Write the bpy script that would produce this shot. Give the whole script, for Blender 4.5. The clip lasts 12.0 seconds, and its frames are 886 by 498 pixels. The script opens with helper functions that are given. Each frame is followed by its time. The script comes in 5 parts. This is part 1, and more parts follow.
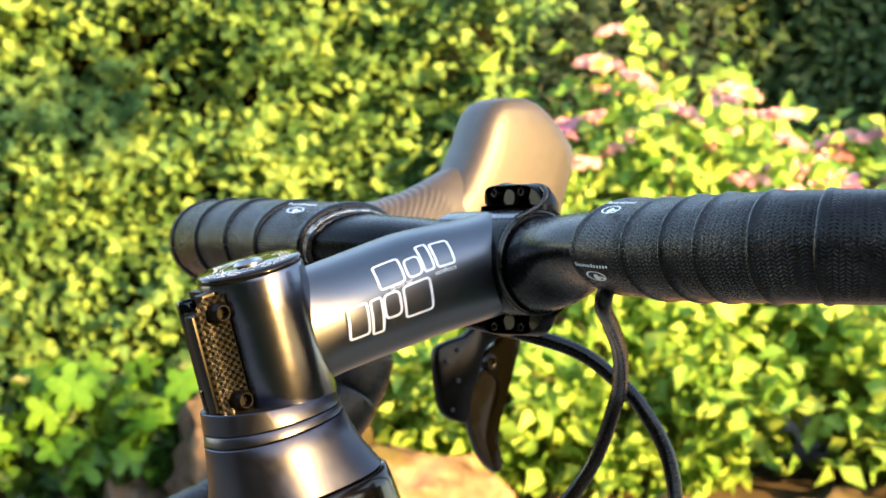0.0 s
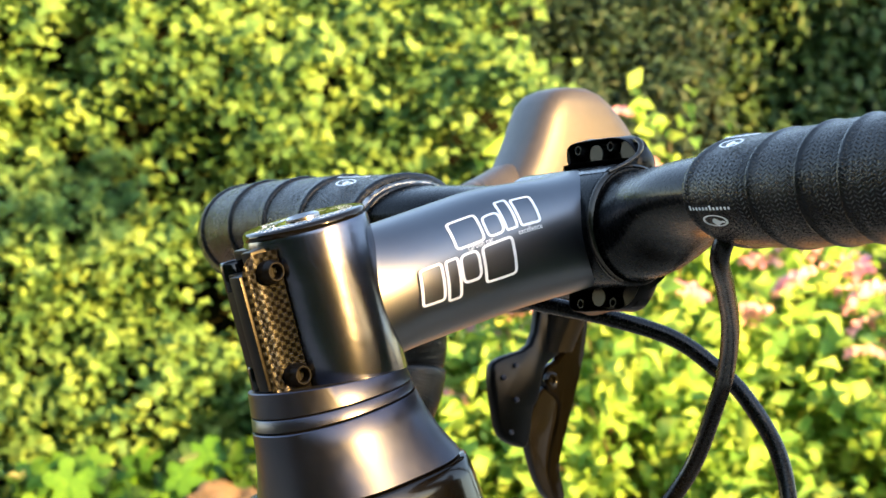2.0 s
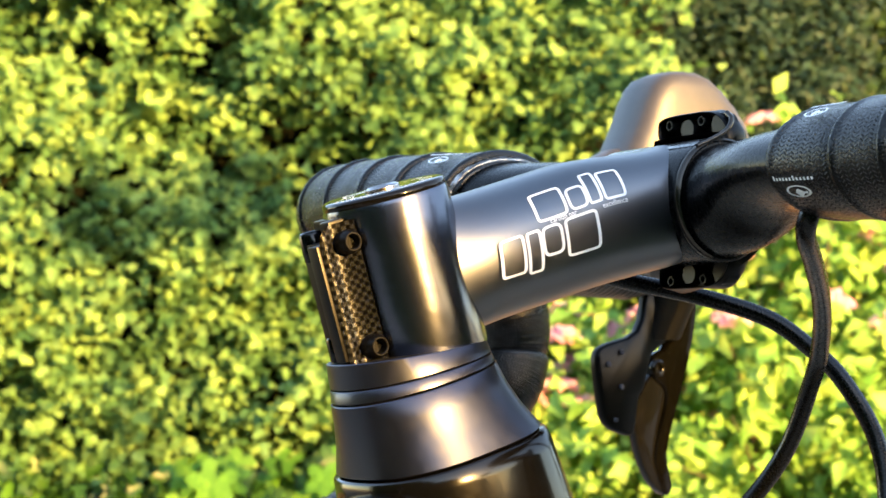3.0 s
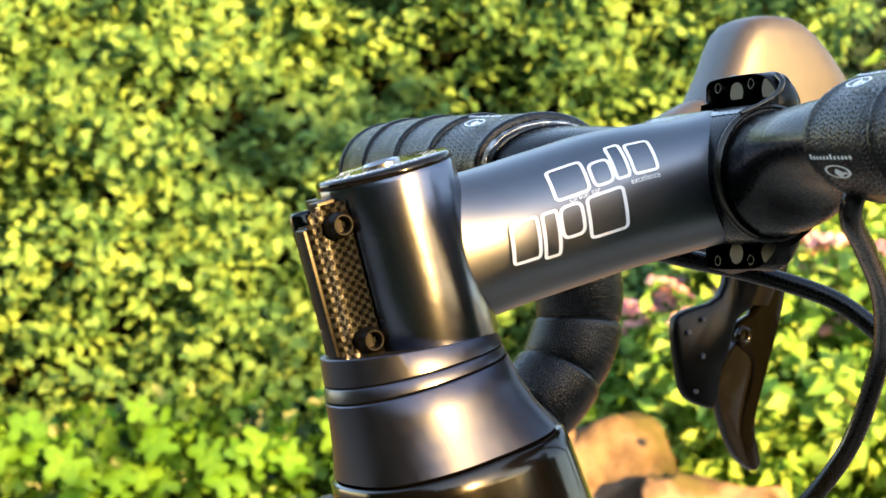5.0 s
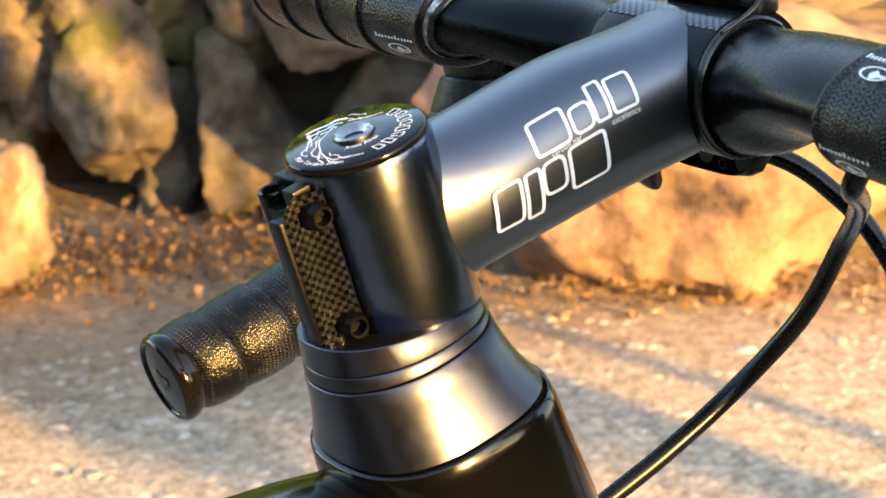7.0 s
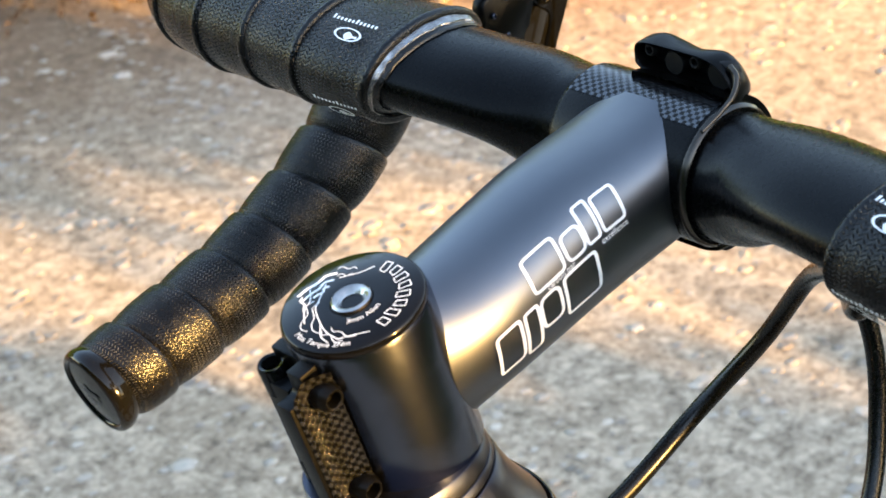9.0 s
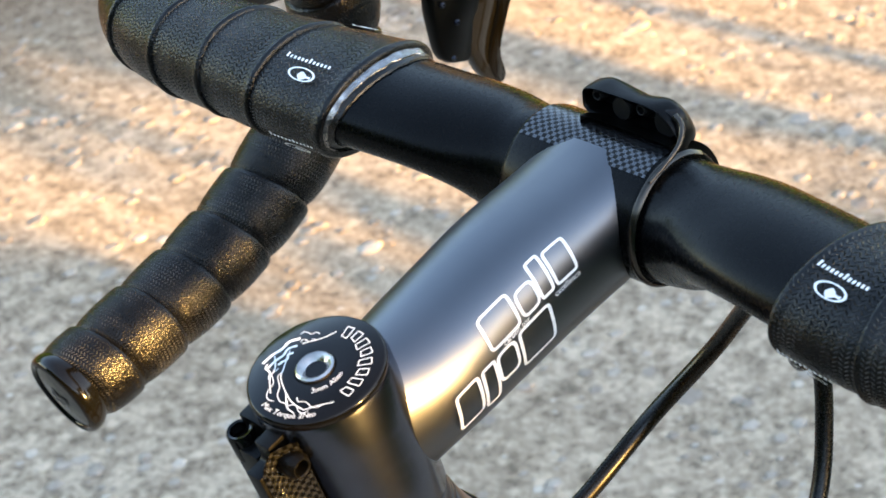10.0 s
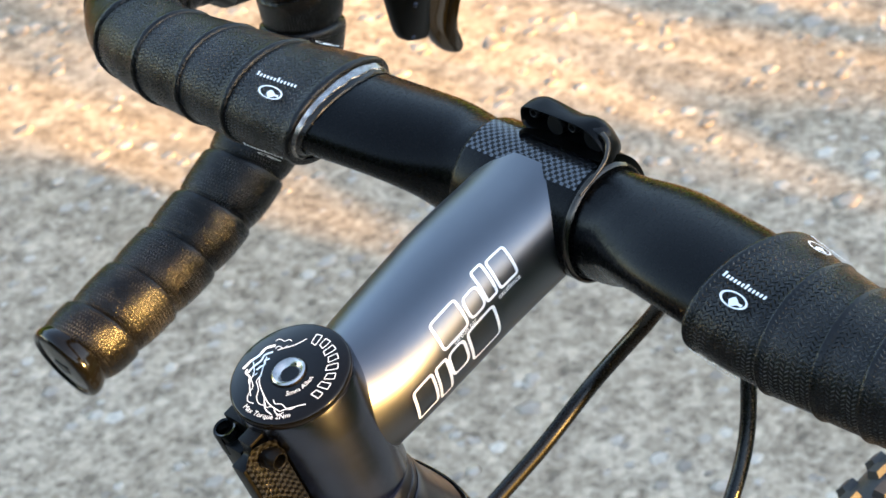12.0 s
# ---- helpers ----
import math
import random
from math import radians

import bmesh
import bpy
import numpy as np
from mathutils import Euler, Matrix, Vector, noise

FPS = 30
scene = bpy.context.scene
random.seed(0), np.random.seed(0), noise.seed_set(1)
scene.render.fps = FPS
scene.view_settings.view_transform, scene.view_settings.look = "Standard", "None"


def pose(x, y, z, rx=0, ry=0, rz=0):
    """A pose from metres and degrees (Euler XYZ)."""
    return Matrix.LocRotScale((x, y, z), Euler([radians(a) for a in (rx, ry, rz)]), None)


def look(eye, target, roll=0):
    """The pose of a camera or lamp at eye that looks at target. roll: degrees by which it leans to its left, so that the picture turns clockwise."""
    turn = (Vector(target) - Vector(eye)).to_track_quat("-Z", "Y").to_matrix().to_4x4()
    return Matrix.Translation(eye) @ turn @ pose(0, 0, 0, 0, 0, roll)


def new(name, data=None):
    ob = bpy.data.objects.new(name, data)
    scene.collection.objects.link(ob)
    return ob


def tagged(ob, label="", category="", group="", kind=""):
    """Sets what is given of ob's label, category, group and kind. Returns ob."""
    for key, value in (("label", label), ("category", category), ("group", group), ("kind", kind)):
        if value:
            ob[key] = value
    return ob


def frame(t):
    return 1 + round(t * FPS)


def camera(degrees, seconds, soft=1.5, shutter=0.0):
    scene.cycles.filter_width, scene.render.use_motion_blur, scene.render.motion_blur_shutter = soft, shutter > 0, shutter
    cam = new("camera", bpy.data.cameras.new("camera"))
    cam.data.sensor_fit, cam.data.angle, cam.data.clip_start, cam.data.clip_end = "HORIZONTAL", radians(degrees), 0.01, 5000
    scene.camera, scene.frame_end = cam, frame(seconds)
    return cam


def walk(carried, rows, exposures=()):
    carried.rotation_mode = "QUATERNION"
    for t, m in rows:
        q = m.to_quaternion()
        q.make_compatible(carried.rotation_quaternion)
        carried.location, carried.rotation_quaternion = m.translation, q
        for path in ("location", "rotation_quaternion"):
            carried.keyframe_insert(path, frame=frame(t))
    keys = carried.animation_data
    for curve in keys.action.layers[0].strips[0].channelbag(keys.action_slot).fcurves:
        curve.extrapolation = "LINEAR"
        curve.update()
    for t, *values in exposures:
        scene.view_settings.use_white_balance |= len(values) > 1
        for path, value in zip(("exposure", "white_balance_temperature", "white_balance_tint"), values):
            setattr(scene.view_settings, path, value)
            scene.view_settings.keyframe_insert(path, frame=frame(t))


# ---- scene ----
cam = camera(24.0, 12.0)
PATH = [
    (0, (-0.3452, -0.5474, 1.0003), (-0.0402, -0.1512, 1.0035), -0.02),
    (0.5, (-0.3333, -0.5245, 0.9920), (-0.0282, -0.1284, 0.9962), -0.04),
    (1, (-0.3225, -0.4988, 0.9837), (-0.0156, -0.1042, 0.9949), -0.10),
    (1.5, (-0.3103, -0.4754, 0.9692), (-0.0016, -0.0826, 0.9885), -0.35),
    (2, (-0.3076, -0.4569, 0.9593), (-0.0016, -0.0625, 0.9883), -0.68),
    (2.5, (-0.3038, -0.4579, 0.9531), (-0.0087, -0.0557, 0.9864), -0.57),
    (3, (-0.2889, -0.4626, 0.9495), (-0.0123, -0.0472, 0.9811), -0.11),
    (3.2, (-0.2832, -0.4637, 0.9488), (-0.0132, -0.0440, 0.9795), 0.12),
    (4.8, (-0.2253, -0.4471, 0.9598), (0.0159, -0.0095, 0.9775), 0.50),
    (5, (-0.2256, -0.4412, 0.9681), (0.0151, -0.0031, 0.9800), 0.23),
    (5.5, (-0.2373, -0.4186, 1.0021), (0.0158, 0.0123, 0.9854), -0.05),
    (6, (-0.2432, -0.4138, 1.0386), (0.0127, 0.0121, 0.9837), -0.80),
    (6.5, (-0.2441, -0.3947, 1.0706), (0.0206, 0.0180, 0.9724), -1.07),
    (7, (-0.2422, -0.3825, 1.0996), (0.0323, 0.0130, 0.9647), -1.50),
    (7.2, (-0.2436, -0.3814, 1.1132), (0.0340, 0.0075, 0.9661), -1.75),
    (8.8, (-0.2473, -0.3211, 1.1963), (0.0486, 0.0230, 0.9865), -4.11),
    (9, (-0.2462, -0.3138, 1.2045), (0.0490, 0.0251, 0.9854), -4.35),
    (9.5, (-0.2432, -0.3093, 1.2289), (0.0496, 0.0200, 0.9926), -5.09),
    (10, (-0.2384, -0.3093, 1.2528), (0.0519, 0.0114, 1.0021), -5.41),
    (10.5, (-0.2381, -0.3122, 1.2727), (0.0469, 0.0013, 1.0072), -5.74),
    (11, (-0.2428, -0.3145, 1.2854), (0.0376, -0.0043, 1.0113), -6.33),
    (11.5, (-0.2463, -0.3257, 1.3028), (0.0320, -0.0174, 1.0244), -6.75),
    (12, (-0.2550, -0.3456, 1.3169), (0.0241, -0.0372, 1.0394), -6.92),
]
walk(cam, [(t, look(e, a, r)) for t, e, a, r in PATH], [(0, 3.03, 6500, 17), (3.2, 3.03, 6500, 17), (5.5, 2.98, 6500, 17), (7, 2.92, 6500, 16), (9, 2.98, 6500, 16), (12, 2.99, 6500, 16)])
cam.data.dof.use_dof = True
cam.data.dof.focus_distance = 0.56
cam.data.dof.aperture_fstop = 45.0

# ---- world, sun ----
SUN_AZ = math.atan2(0.09, -0.996)      # from +y towards +x
SUN_EL = radians(9)
world = bpy.data.worlds.new("world")
scene.world = world
world.use_nodes = True
sky = world.node_tree.nodes.new("ShaderNodeTexSky")
sky.sky_type = 'NISHITA'
sky.sun_disc = False
sky.sun_elevation = SUN_EL
sky.sun_rotation = SUN_AZ
sky.air_density = 1.0
sky.dust_density = 0.5
sky.ozone_density = 0.7
background = world.node_tree.nodes["Background"]
background.inputs["Strength"].default_value = 0.138
world.node_tree.links.new(sky.outputs["Color"], background.inputs["Color"])

sun_data = bpy.data.lights.new("sun", "SUN")
sun_data.energy = 4.2
sun_data.angle = radians(0.4)
sun_data.color = (1.0, 0.575, 0.14)
sun = new("sun", sun_data)
sun_dir = Vector((math.sin(SUN_AZ) * math.cos(SUN_EL), math.cos(SUN_AZ) * math.cos(SUN_EL), math.sin(SUN_EL)))
sun.matrix_world = look(sun_dir * 30, (0, 0, 0))

# ---- materials ----
def material(name):
    m = bpy.data.materials.new(name)
    m.use_nodes = True
    nt = m.node_tree
    return m, nt, nt.nodes["Principled BSDF"]


def node(nt, kind, **values):
    n = nt.nodes.new(kind)
    for k, v in values.items():
        n.inputs[k].default_value = v
    return n


def ramp(nt, fac, stops):
    r = nt.nodes.new("ShaderNodeValToRGB")
    els = r.color_ramp.elements
    while len(els) < len(stops):
        els.new(0.5)
    for e, (p, c) in zip(els, stops):
        e.position, e.color = p, (*c, 1) if len(c) == 3 else c
    nt.links.new(fac, r.inputs[0])
    return r.outputs[0]


def bump(nt, height, bsdf, strength, distance):
    b = node(nt, "ShaderNodeBump", Strength=strength, Distance=distance)
    nt.links.new(height, b.inputs["Height"])
    nt.links.new(b.outputs[0], bsdf.inputs["Normal"])
    return b


def coords(nt, which="Object", scale=None):
    c = nt.nodes.new("ShaderNodeTexCoord").outputs[which]
    if scale:
        mp = node(nt, "ShaderNodeMapping")
        mp.inputs["Scale"].default_value = scale
        nt.links.new(c, mp.inputs["Vector"])
        c = mp.outputs[0]
    return c


def noise_tex(nt, vec, scale, detail=4.0, rough=0.55):
    n = node(nt, "ShaderNodeTexNoise", Scale=scale, Detail=detail, Roughness=rough)
    nt.links.new(vec, n.inputs["Vector"])
    return n.outputs["Fac"]


def calc(nt, op, a, b=None, c=None):
    n = nt.nodes.new("ShaderNodeMath")
    n.operation = op
    for i, v in enumerate((a, b, c)):
        if v is None:
            continue
        if isinstance(v, (int, float)):
            n.inputs[i].default_value = v
        else:
            nt.links.new(v, n.inputs[i])
    return n.outputs[0]


def plain(name, color, rough, metal=0.0, coat=0.0, var=0.25, grain=0.0, scale=60.0, spec=0.5, coat_rough=0.05, smear=0.17):
    """Paint, rubber, metal: a base colour with soft two-scale variation, roughness smears and fine grain."""
    m, nt, b = material(name)
    v = coords(nt)
    n1, n2 = noise_tex(nt, v, scale, 5), noise_tex(nt, v, scale * 9, 3)
    lo, hi = [tuple(c * k for c in color) for k in (1 - var, 1 + var)]
    nt.links.new(ramp(nt, n1, [(0.3, lo), (0.7, hi)]), b.inputs["Base Color"])
    nt.links.new(ramp(nt, n2, [(0.25, (rough * (1 - smear),) * 3), (0.8, (min(1, rough * (1 + smear)),) * 3)]), b.inputs["Roughness"])
    b.inputs["Metallic"].default_value = metal
    b.inputs["Coat Weight"].default_value = coat
    b.inputs["Coat Roughness"].default_value = coat_rough
    b.inputs["Specular IOR Level"].default_value = spec
    if grain:
        bump(nt, n2, b, grain, 0.0004)
    return m


M_SATIN = plain("satin_black_carbon", (0.0010, 0.0010, 0.0011), 0.27, var=0.15, scale=90, spec=0.13)
M_STEMTUBE = plain("satin_stem_clearcoat", (0.148, 0.155, 0.168), 0.36, metal=1.0, var=0.08, scale=25, smear=0.05)


def brushed(name, color, rough, scale):
    """Dark metal polished in strokes round the steerer: the strokes vary gloss and relief."""
    m, nt, b = material(name)
    n = noise_tex(nt, coords(nt, "Object", scale), 1.0, 4, 0.6)
    big = noise_tex(nt, coords(nt), 70, 3)
    nt.links.new(ramp(nt, big, [(0.3, tuple(c * 0.85 for c in color)), (0.7, tuple(c * 1.15 for c in color))]), b.inputs["Base Color"])
    nt.links.new(ramp(nt, n, [(0.3, (rough * 0.94,) * 3), (0.7, (rough * 1.08,) * 3)]), b.inputs["Roughness"])
    b.inputs["Metallic"].default_value = 1.0
    tan = nt.nodes.new("ShaderNodeTangent")
    tan.direction_type, tan.axis = 'RADIAL', 'Z'
    nt.links.new(tan.outputs[0], b.inputs["Tangent"])
    b.inputs["Anisotropic"].default_value = 0.55
    b.inputs["Anisotropic Rotation"].default_value = 0.25
    bump(nt, noise_tex(nt, coords(nt, "Object", (1.0, 1.0, 2.2)), 130, 3), b, 0.10, 0.0006)
    return m


M_CLAMP = brushed("polished_dark_anodised", (0.118, 0.126, 0.158), 0.22, (1800, 1800, 700))
M_RUBBER = plain("matte_black_rubber", (0.002, 0.002, 0.002), 0.42, var=0.3, grain=0.15, scale=140, spec=0.25)
M_HOOD = plain("grey_black_hood_rubber", (0.029, 0.027, 0.026), 0.44, var=0.15, grain=0.08, scale=200, spec=0.7)


def rib_hood(m):
    """Fine moulded ribs slanting over the grip behind the horn."""
    nt = m.node_tree
    b = nt.nodes["Principled BSDF"]
    xyz = nt.nodes.new("ShaderNodeSeparateXYZ")
    nt.links.new(coords(nt), xyz.inputs[0])
    x, z = xyz.outputs[0], xyz.outputs[2]
    wave = calc(nt, 'SINE', calc(nt, 'MULTIPLY', calc(nt, 'MULTIPLY_ADD', z, -0.75, x), 2 * math.pi / 0.0030))
    where = nt.nodes.new("ShaderNodeClamp")
    nt.links.new(calc(nt, 'MULTIPLY', calc(nt, 'SUBTRACT', 0.838, calc(nt, 'MULTIPLY_ADD', z, 0.6, x)), 160.0), where.inputs[0])
    bump(nt, calc(nt, 'MULTIPLY', wave, where.outputs[0]), b, 0.5, 0.0005)


rib_hood(M_HOOD)
M_BLACKMETAL = plain("black_anodised_metal", (0.0012, 0.0012, 0.0012), 0.36, metal=0.0, var=0.3, scale=180, spec=0.14)
M_COVER = plain("satin_black_alloy", (0.062, 0.067, 0.090), 0.34, metal=1.0, var=0.12, scale=40, smear=0.12)
M_NUT = plain("dark_worn_nut", (0.006, 0.006, 0.006), 0.36, metal=0.0, spec=0.2, var=0.3, scale=250)
M_LEVER = plain("olive_black_lever", (0.0014, 0.0013, 0.0009), 0.15, metal=0.0, spec=0.18, var=0.2, grain=0.03, scale=100)
M_STEEL = plain("bare_steel", (0.42, 0.41, 0.40), 0.22, metal=1.0, var=0.2, scale=300)
M_GLOSS = plain("gloss_black_paint", (0.0015, 0.0015, 0.0018), 0.16, coat=0.15, var=0.3, scale=40, coat_rough=0.06, spec=0.25)
M_RIM = plain("clear_coated_edge", (0.060, 0.053, 0.046), 0.22, metal=0.9, var=0.3, scale=120)
M_WHITE = plain("white_print", (0.86, 0.86, 0.85), 0.4, var=0.05, scale=400)
M_CAPBLACK = plain("anodised_black_cap", (0.002, 0.002, 0.0025), 0.08, var=0.2, scale=200, spec=0.22)
M_CABLE = plain("black_cable_housing", (0.002, 0.002, 0.002), 0.27, var=0.05, scale=160, spec=0.32)
M_PLUG = plain("gloss_plastic_plug", (0.003, 0.003, 0.003), 0.12, var=0.2, scale=200, spec=0.3)
M_FOIL = plain("backing_film", (0.020, 0.018, 0.016), 0.16, metal=0.5, var=0.9, grain=0.4, scale=170)
M_FILM = plain("clear_edge_film", (0.32, 0.31, 0.30), 0.14, metal=0.9, var=0.8, grain=0.5, scale=260)
M_TREAD = plain("tyre_rubber", (0.030, 0.029, 0.028), 0.62, var=0.3, grain=0.2, scale=150)


def tape_material():
    """Herringbone rows of short slanting pits, in millimetres along and round the tape."""
    m, nt, b = material("perforated_bar_tape")
    sep = nt.nodes.new("ShaderNodeSeparateXYZ")
    nt.links.new(coords(nt, "UV", (1000, 1000, 1000)), sep.inputs[0])
    u, v = sep.outputs[0], sep.outputs[1]
    row = calc(nt, 'DIVIDE', u, 1.45)
    inrow = calc(nt, 'FRACT', row)
    sign = calc(nt, 'MULTIPLY_ADD', calc(nt, 'MODULO', calc(nt, 'FLOOR', row), 2.0), 2.0, -1.0)
    lean = calc(nt, 'MULTIPLY', calc(nt, 'MULTIPLY', inrow, sign), 1.05)
    stripe = calc(nt, 'FRACT', calc(nt, 'DIVIDE', calc(nt, 'ADD', v, lean), 1.25))
    across = calc(nt, 'SMOOTH_MIN', stripe, calc(nt, 'SUBTRACT', 0.42, stripe), 0.05)
    ends = calc(nt, 'MINIMUM', calc(nt, 'SUBTRACT', inrow, 0.10), calc(nt, 'SUBTRACT', 0.90, inrow))
    pit = calc(nt, 'MULTIPLY', calc(nt, 'MINIMUM', across, ends), 6.0)
    clamp_ = nt.nodes.new("ShaderNodeClamp")
    nt.links.new(pit, clamp_.inputs[0])
    # a smooth skived border along each turn's edge
    inner = nt.nodes.new("ShaderNodeClamp")
    nt.links.new(calc(nt, 'SUBTRACT', u, 1.9), inner.inputs[0])
    obj = coords(nt)
    fine = noise_tex(nt, obj, 1300, 2)
    big = noise_tex(nt, obj, 70, 4)
    height = calc(nt, 'MULTIPLY_ADD', calc(nt, 'MULTIPLY', clamp_.outputs[0], inner.outputs[0]), -1.0, calc(nt, 'MULTIPLY', fine, 0.50))
    pit_glints = nt.nodes.new("ShaderNodeMix")
    pit_glints.data_type = 'RGBA'
    worn = ramp(nt, noise_tex(nt, obj, 45, 5, 0.7), [(0.42, (0, 0, 0)), (0.60, (1, 1, 1))])
    nt.links.new(calc(nt, 'MULTIPLY', calc(nt, 'MULTIPLY', clamp_.outputs[0], inner.outputs[0]), worn), pit_glints.inputs["Factor"])
    nt.links.new(ramp(nt, big, [(0.3, (0.0010, 0.0010, 0.0010)), (0.7, (0.0024, 0.0023, 0.0023))]), pit_glints.inputs["A"])
    pit_glints.inputs["B"].default_value = (0.15, 0.147, 0.144, 1)      # pale glints painted into the pits, along with worn flecks
    nt.links.new(pit_glints.outputs["Result"], b.inputs["Base Color"])
    nt.links.new(ramp(nt, big, [(0.2, (0.20,) * 3), (0.8, (0.30,) * 3)]), b.inputs["Roughness"])
    nt.links.new(calc(nt, 'MULTIPLY_ADD', calc(nt, 'MULTIPLY', clamp_.outputs[0], inner.outputs[0]), -0.31, 0.32), b.inputs["Specular IOR Level"])
    bump(nt, height, b, 1.0, 0.00060)
    return m


M_TAPE = tape_material()


def weave_material():
    m, nt, b = material("carbon_weave")
    uv = coords(nt, "UV")
    ck = nt.nodes.new("ShaderNodeTexChecker")
    ck.inputs["Scale"].default_value = 1 / 0.00118
    ck.inputs["Color1"].default_value = (0.016, 0.0155, 0.015, 1)
    ck.inputs["Color2"].default_value = (0.105, 0.110, 0.118, 1)
    nt.links.new(uv, ck.inputs["Vector"])
    nt.links.new(ck.outputs["Color"], b.inputs["Base Color"])
    n = noise_tex(nt, coords(nt), 200, 4)
    nt.links.new(ramp(nt, n, [(0.3, (0.16,) * 3), (0.7, (0.26,) * 3)]), b.inputs["Roughness"])
    b.inputs["Metallic"].default_value = 0.85
    bump(nt, ck.outputs["Fac"], b, 0.35, 0.0003)
    return m


M_WEAVE = weave_material()


def leaf_material(name, a, b_, c, trans=0.35, rough=0.55, per_object=False, own=0.45, spec=0.3):
    m, nt, b = material(name)
    g = nt.nodes.new("ShaderNodeObjectInfo" if per_object else "ShaderNodeNewGeometry")
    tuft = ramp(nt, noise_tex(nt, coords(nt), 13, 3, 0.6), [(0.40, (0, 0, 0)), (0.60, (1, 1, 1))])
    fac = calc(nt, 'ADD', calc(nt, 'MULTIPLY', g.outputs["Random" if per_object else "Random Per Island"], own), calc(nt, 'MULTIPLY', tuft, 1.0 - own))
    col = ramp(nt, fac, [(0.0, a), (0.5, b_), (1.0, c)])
    big = noise_tex(nt, coords(nt), 2.3, 3)
    mix = nt.nodes.new("ShaderNodeMix")
    mix.data_type, mix.blend_type = 'RGBA', 'MULTIPLY'
    mix.inputs["Factor"].default_value = 1.0
    nt.links.new(col, mix.inputs["A"])
    nt.links.new(ramp(nt, big, [(0.3, (0.75, 0.8, 0.7)), (0.7, (1.2, 1.15, 1.0))]), mix.inputs["B"])
    nt.links.new(mix.outputs["Result"], b.inputs["Base Color"])
    b.inputs["Roughness"].default_value = rough
    b.inputs["Specular IOR Level"].default_value = spec
    tr = nt.nodes.new("ShaderNodeBsdfTranslucent")
    nt.links.new(mix.outputs["Result"], tr.inputs["Color"])
    mx = nt.nodes.new("ShaderNodeMixShader")
    mx.inputs[0].default_value = trans
    nt.links.new(b.outputs[0], mx.inputs[1])
    nt.links.new(tr.outputs[0], mx.inputs[2])
    nt.links.new(mx.outputs[0], nt.nodes["Material Output"].inputs["Surface"])
    return m


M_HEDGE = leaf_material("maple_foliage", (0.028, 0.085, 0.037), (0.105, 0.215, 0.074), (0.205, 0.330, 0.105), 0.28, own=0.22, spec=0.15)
# the conifer and beech colours hold the shade over the far hedges
M_CONIFER = leaf_material("shade_darkened_conifer", (0.011, 0.032, 0.030), (0.019, 0.050, 0.042), (0.030, 0.070, 0.053), 0.25)
M_FARHEDGE = leaf_material("shaded_hedge_foliage", (0.051, 0.104, 0.022), (0.087, 0.162, 0.034), (0.132, 0.216, 0.045), 0.3)
M_BEECH = leaf_material("shade_darkened_beech", (0.022, 0.056, 0.022), (0.038, 0.084, 0.030), (0.058, 0.112, 0.038), 0.28)
M_SPIREA = leaf_material("spirea_foliage", (0.085, 0.235, 0.048), (0.205, 0.400, 0.088), (0.375, 0.530, 0.140), 0.35)
M_PINK = leaf_material("pink_petals", (0.78, 0.38, 0.62), (0.88, 0.54, 0.74), (0.94, 0.72, 0.84), 0.3, 0.6)
M_LOBED = leaf_material("lobed_leaves", (0.034, 0.125, 0.012), (0.080, 0.215, 0.018), (0.170, 0.320, 0.030), 0.35, 0.4, True)
M_IVY = leaf_material("small_ivy_leaves", (0.010, 0.036, 0.006), (0.024, 0.075, 0.009), (0.060, 0.130, 0.014), 0.35, 0.4)
M_DRYLEAF = leaf_material("dry_brown_leaves", (0.085, 0.050, 0.030), (0.14, 0.085, 0.050), (0.22, 0.145, 0.09), 0.15, 0.7)
M_BARK = plain("twig_bark", (0.07, 0.05, 0.035), 0.85, var=0.4, grain=0.4, scale=25)


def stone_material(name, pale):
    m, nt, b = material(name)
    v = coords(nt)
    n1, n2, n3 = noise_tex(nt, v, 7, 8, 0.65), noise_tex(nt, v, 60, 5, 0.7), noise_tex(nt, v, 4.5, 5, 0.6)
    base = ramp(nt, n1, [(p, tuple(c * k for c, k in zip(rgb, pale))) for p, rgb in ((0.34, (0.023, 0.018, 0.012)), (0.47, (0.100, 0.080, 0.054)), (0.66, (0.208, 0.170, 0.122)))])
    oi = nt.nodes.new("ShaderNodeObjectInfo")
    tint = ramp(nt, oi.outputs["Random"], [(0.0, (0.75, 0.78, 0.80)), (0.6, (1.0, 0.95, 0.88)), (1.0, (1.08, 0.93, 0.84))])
    mix = nt.nodes.new("ShaderNodeMix")
    mix.data_type, mix.blend_type = 'RGBA', 'MULTIPLY'
    mix.inputs["Factor"].default_value = 1.0
    nt.links.new(base, mix.inputs["A"])
    nt.links.new(tint, mix.inputs["B"])
    moss = nt.nodes.new("ShaderNodeMix")
    moss.data_type = 'RGBA'
    nt.links.new(ramp(nt, n3, [(0.56, (0, 0, 0)), (0.64, (0.85,) * 3)]), moss.inputs["Factor"])
    nt.links.new(mix.outputs["Result"], moss.inputs["A"])
    moss.inputs["B"].default_value = (0.055, 0.055, 0.010, 1)
    nt.links.new(moss.outputs["Result"], b.inputs["Base Color"])
    b.inputs["Roughness"].default_value = 0.9
    n4 = noise_tex(nt, v, 17, 7, 0.75)
    bump(nt, calc(nt, 'ADD', n4, calc(nt, 'MULTIPLY', n2, 0.35)), b, 0.8, 0.016)
    return m


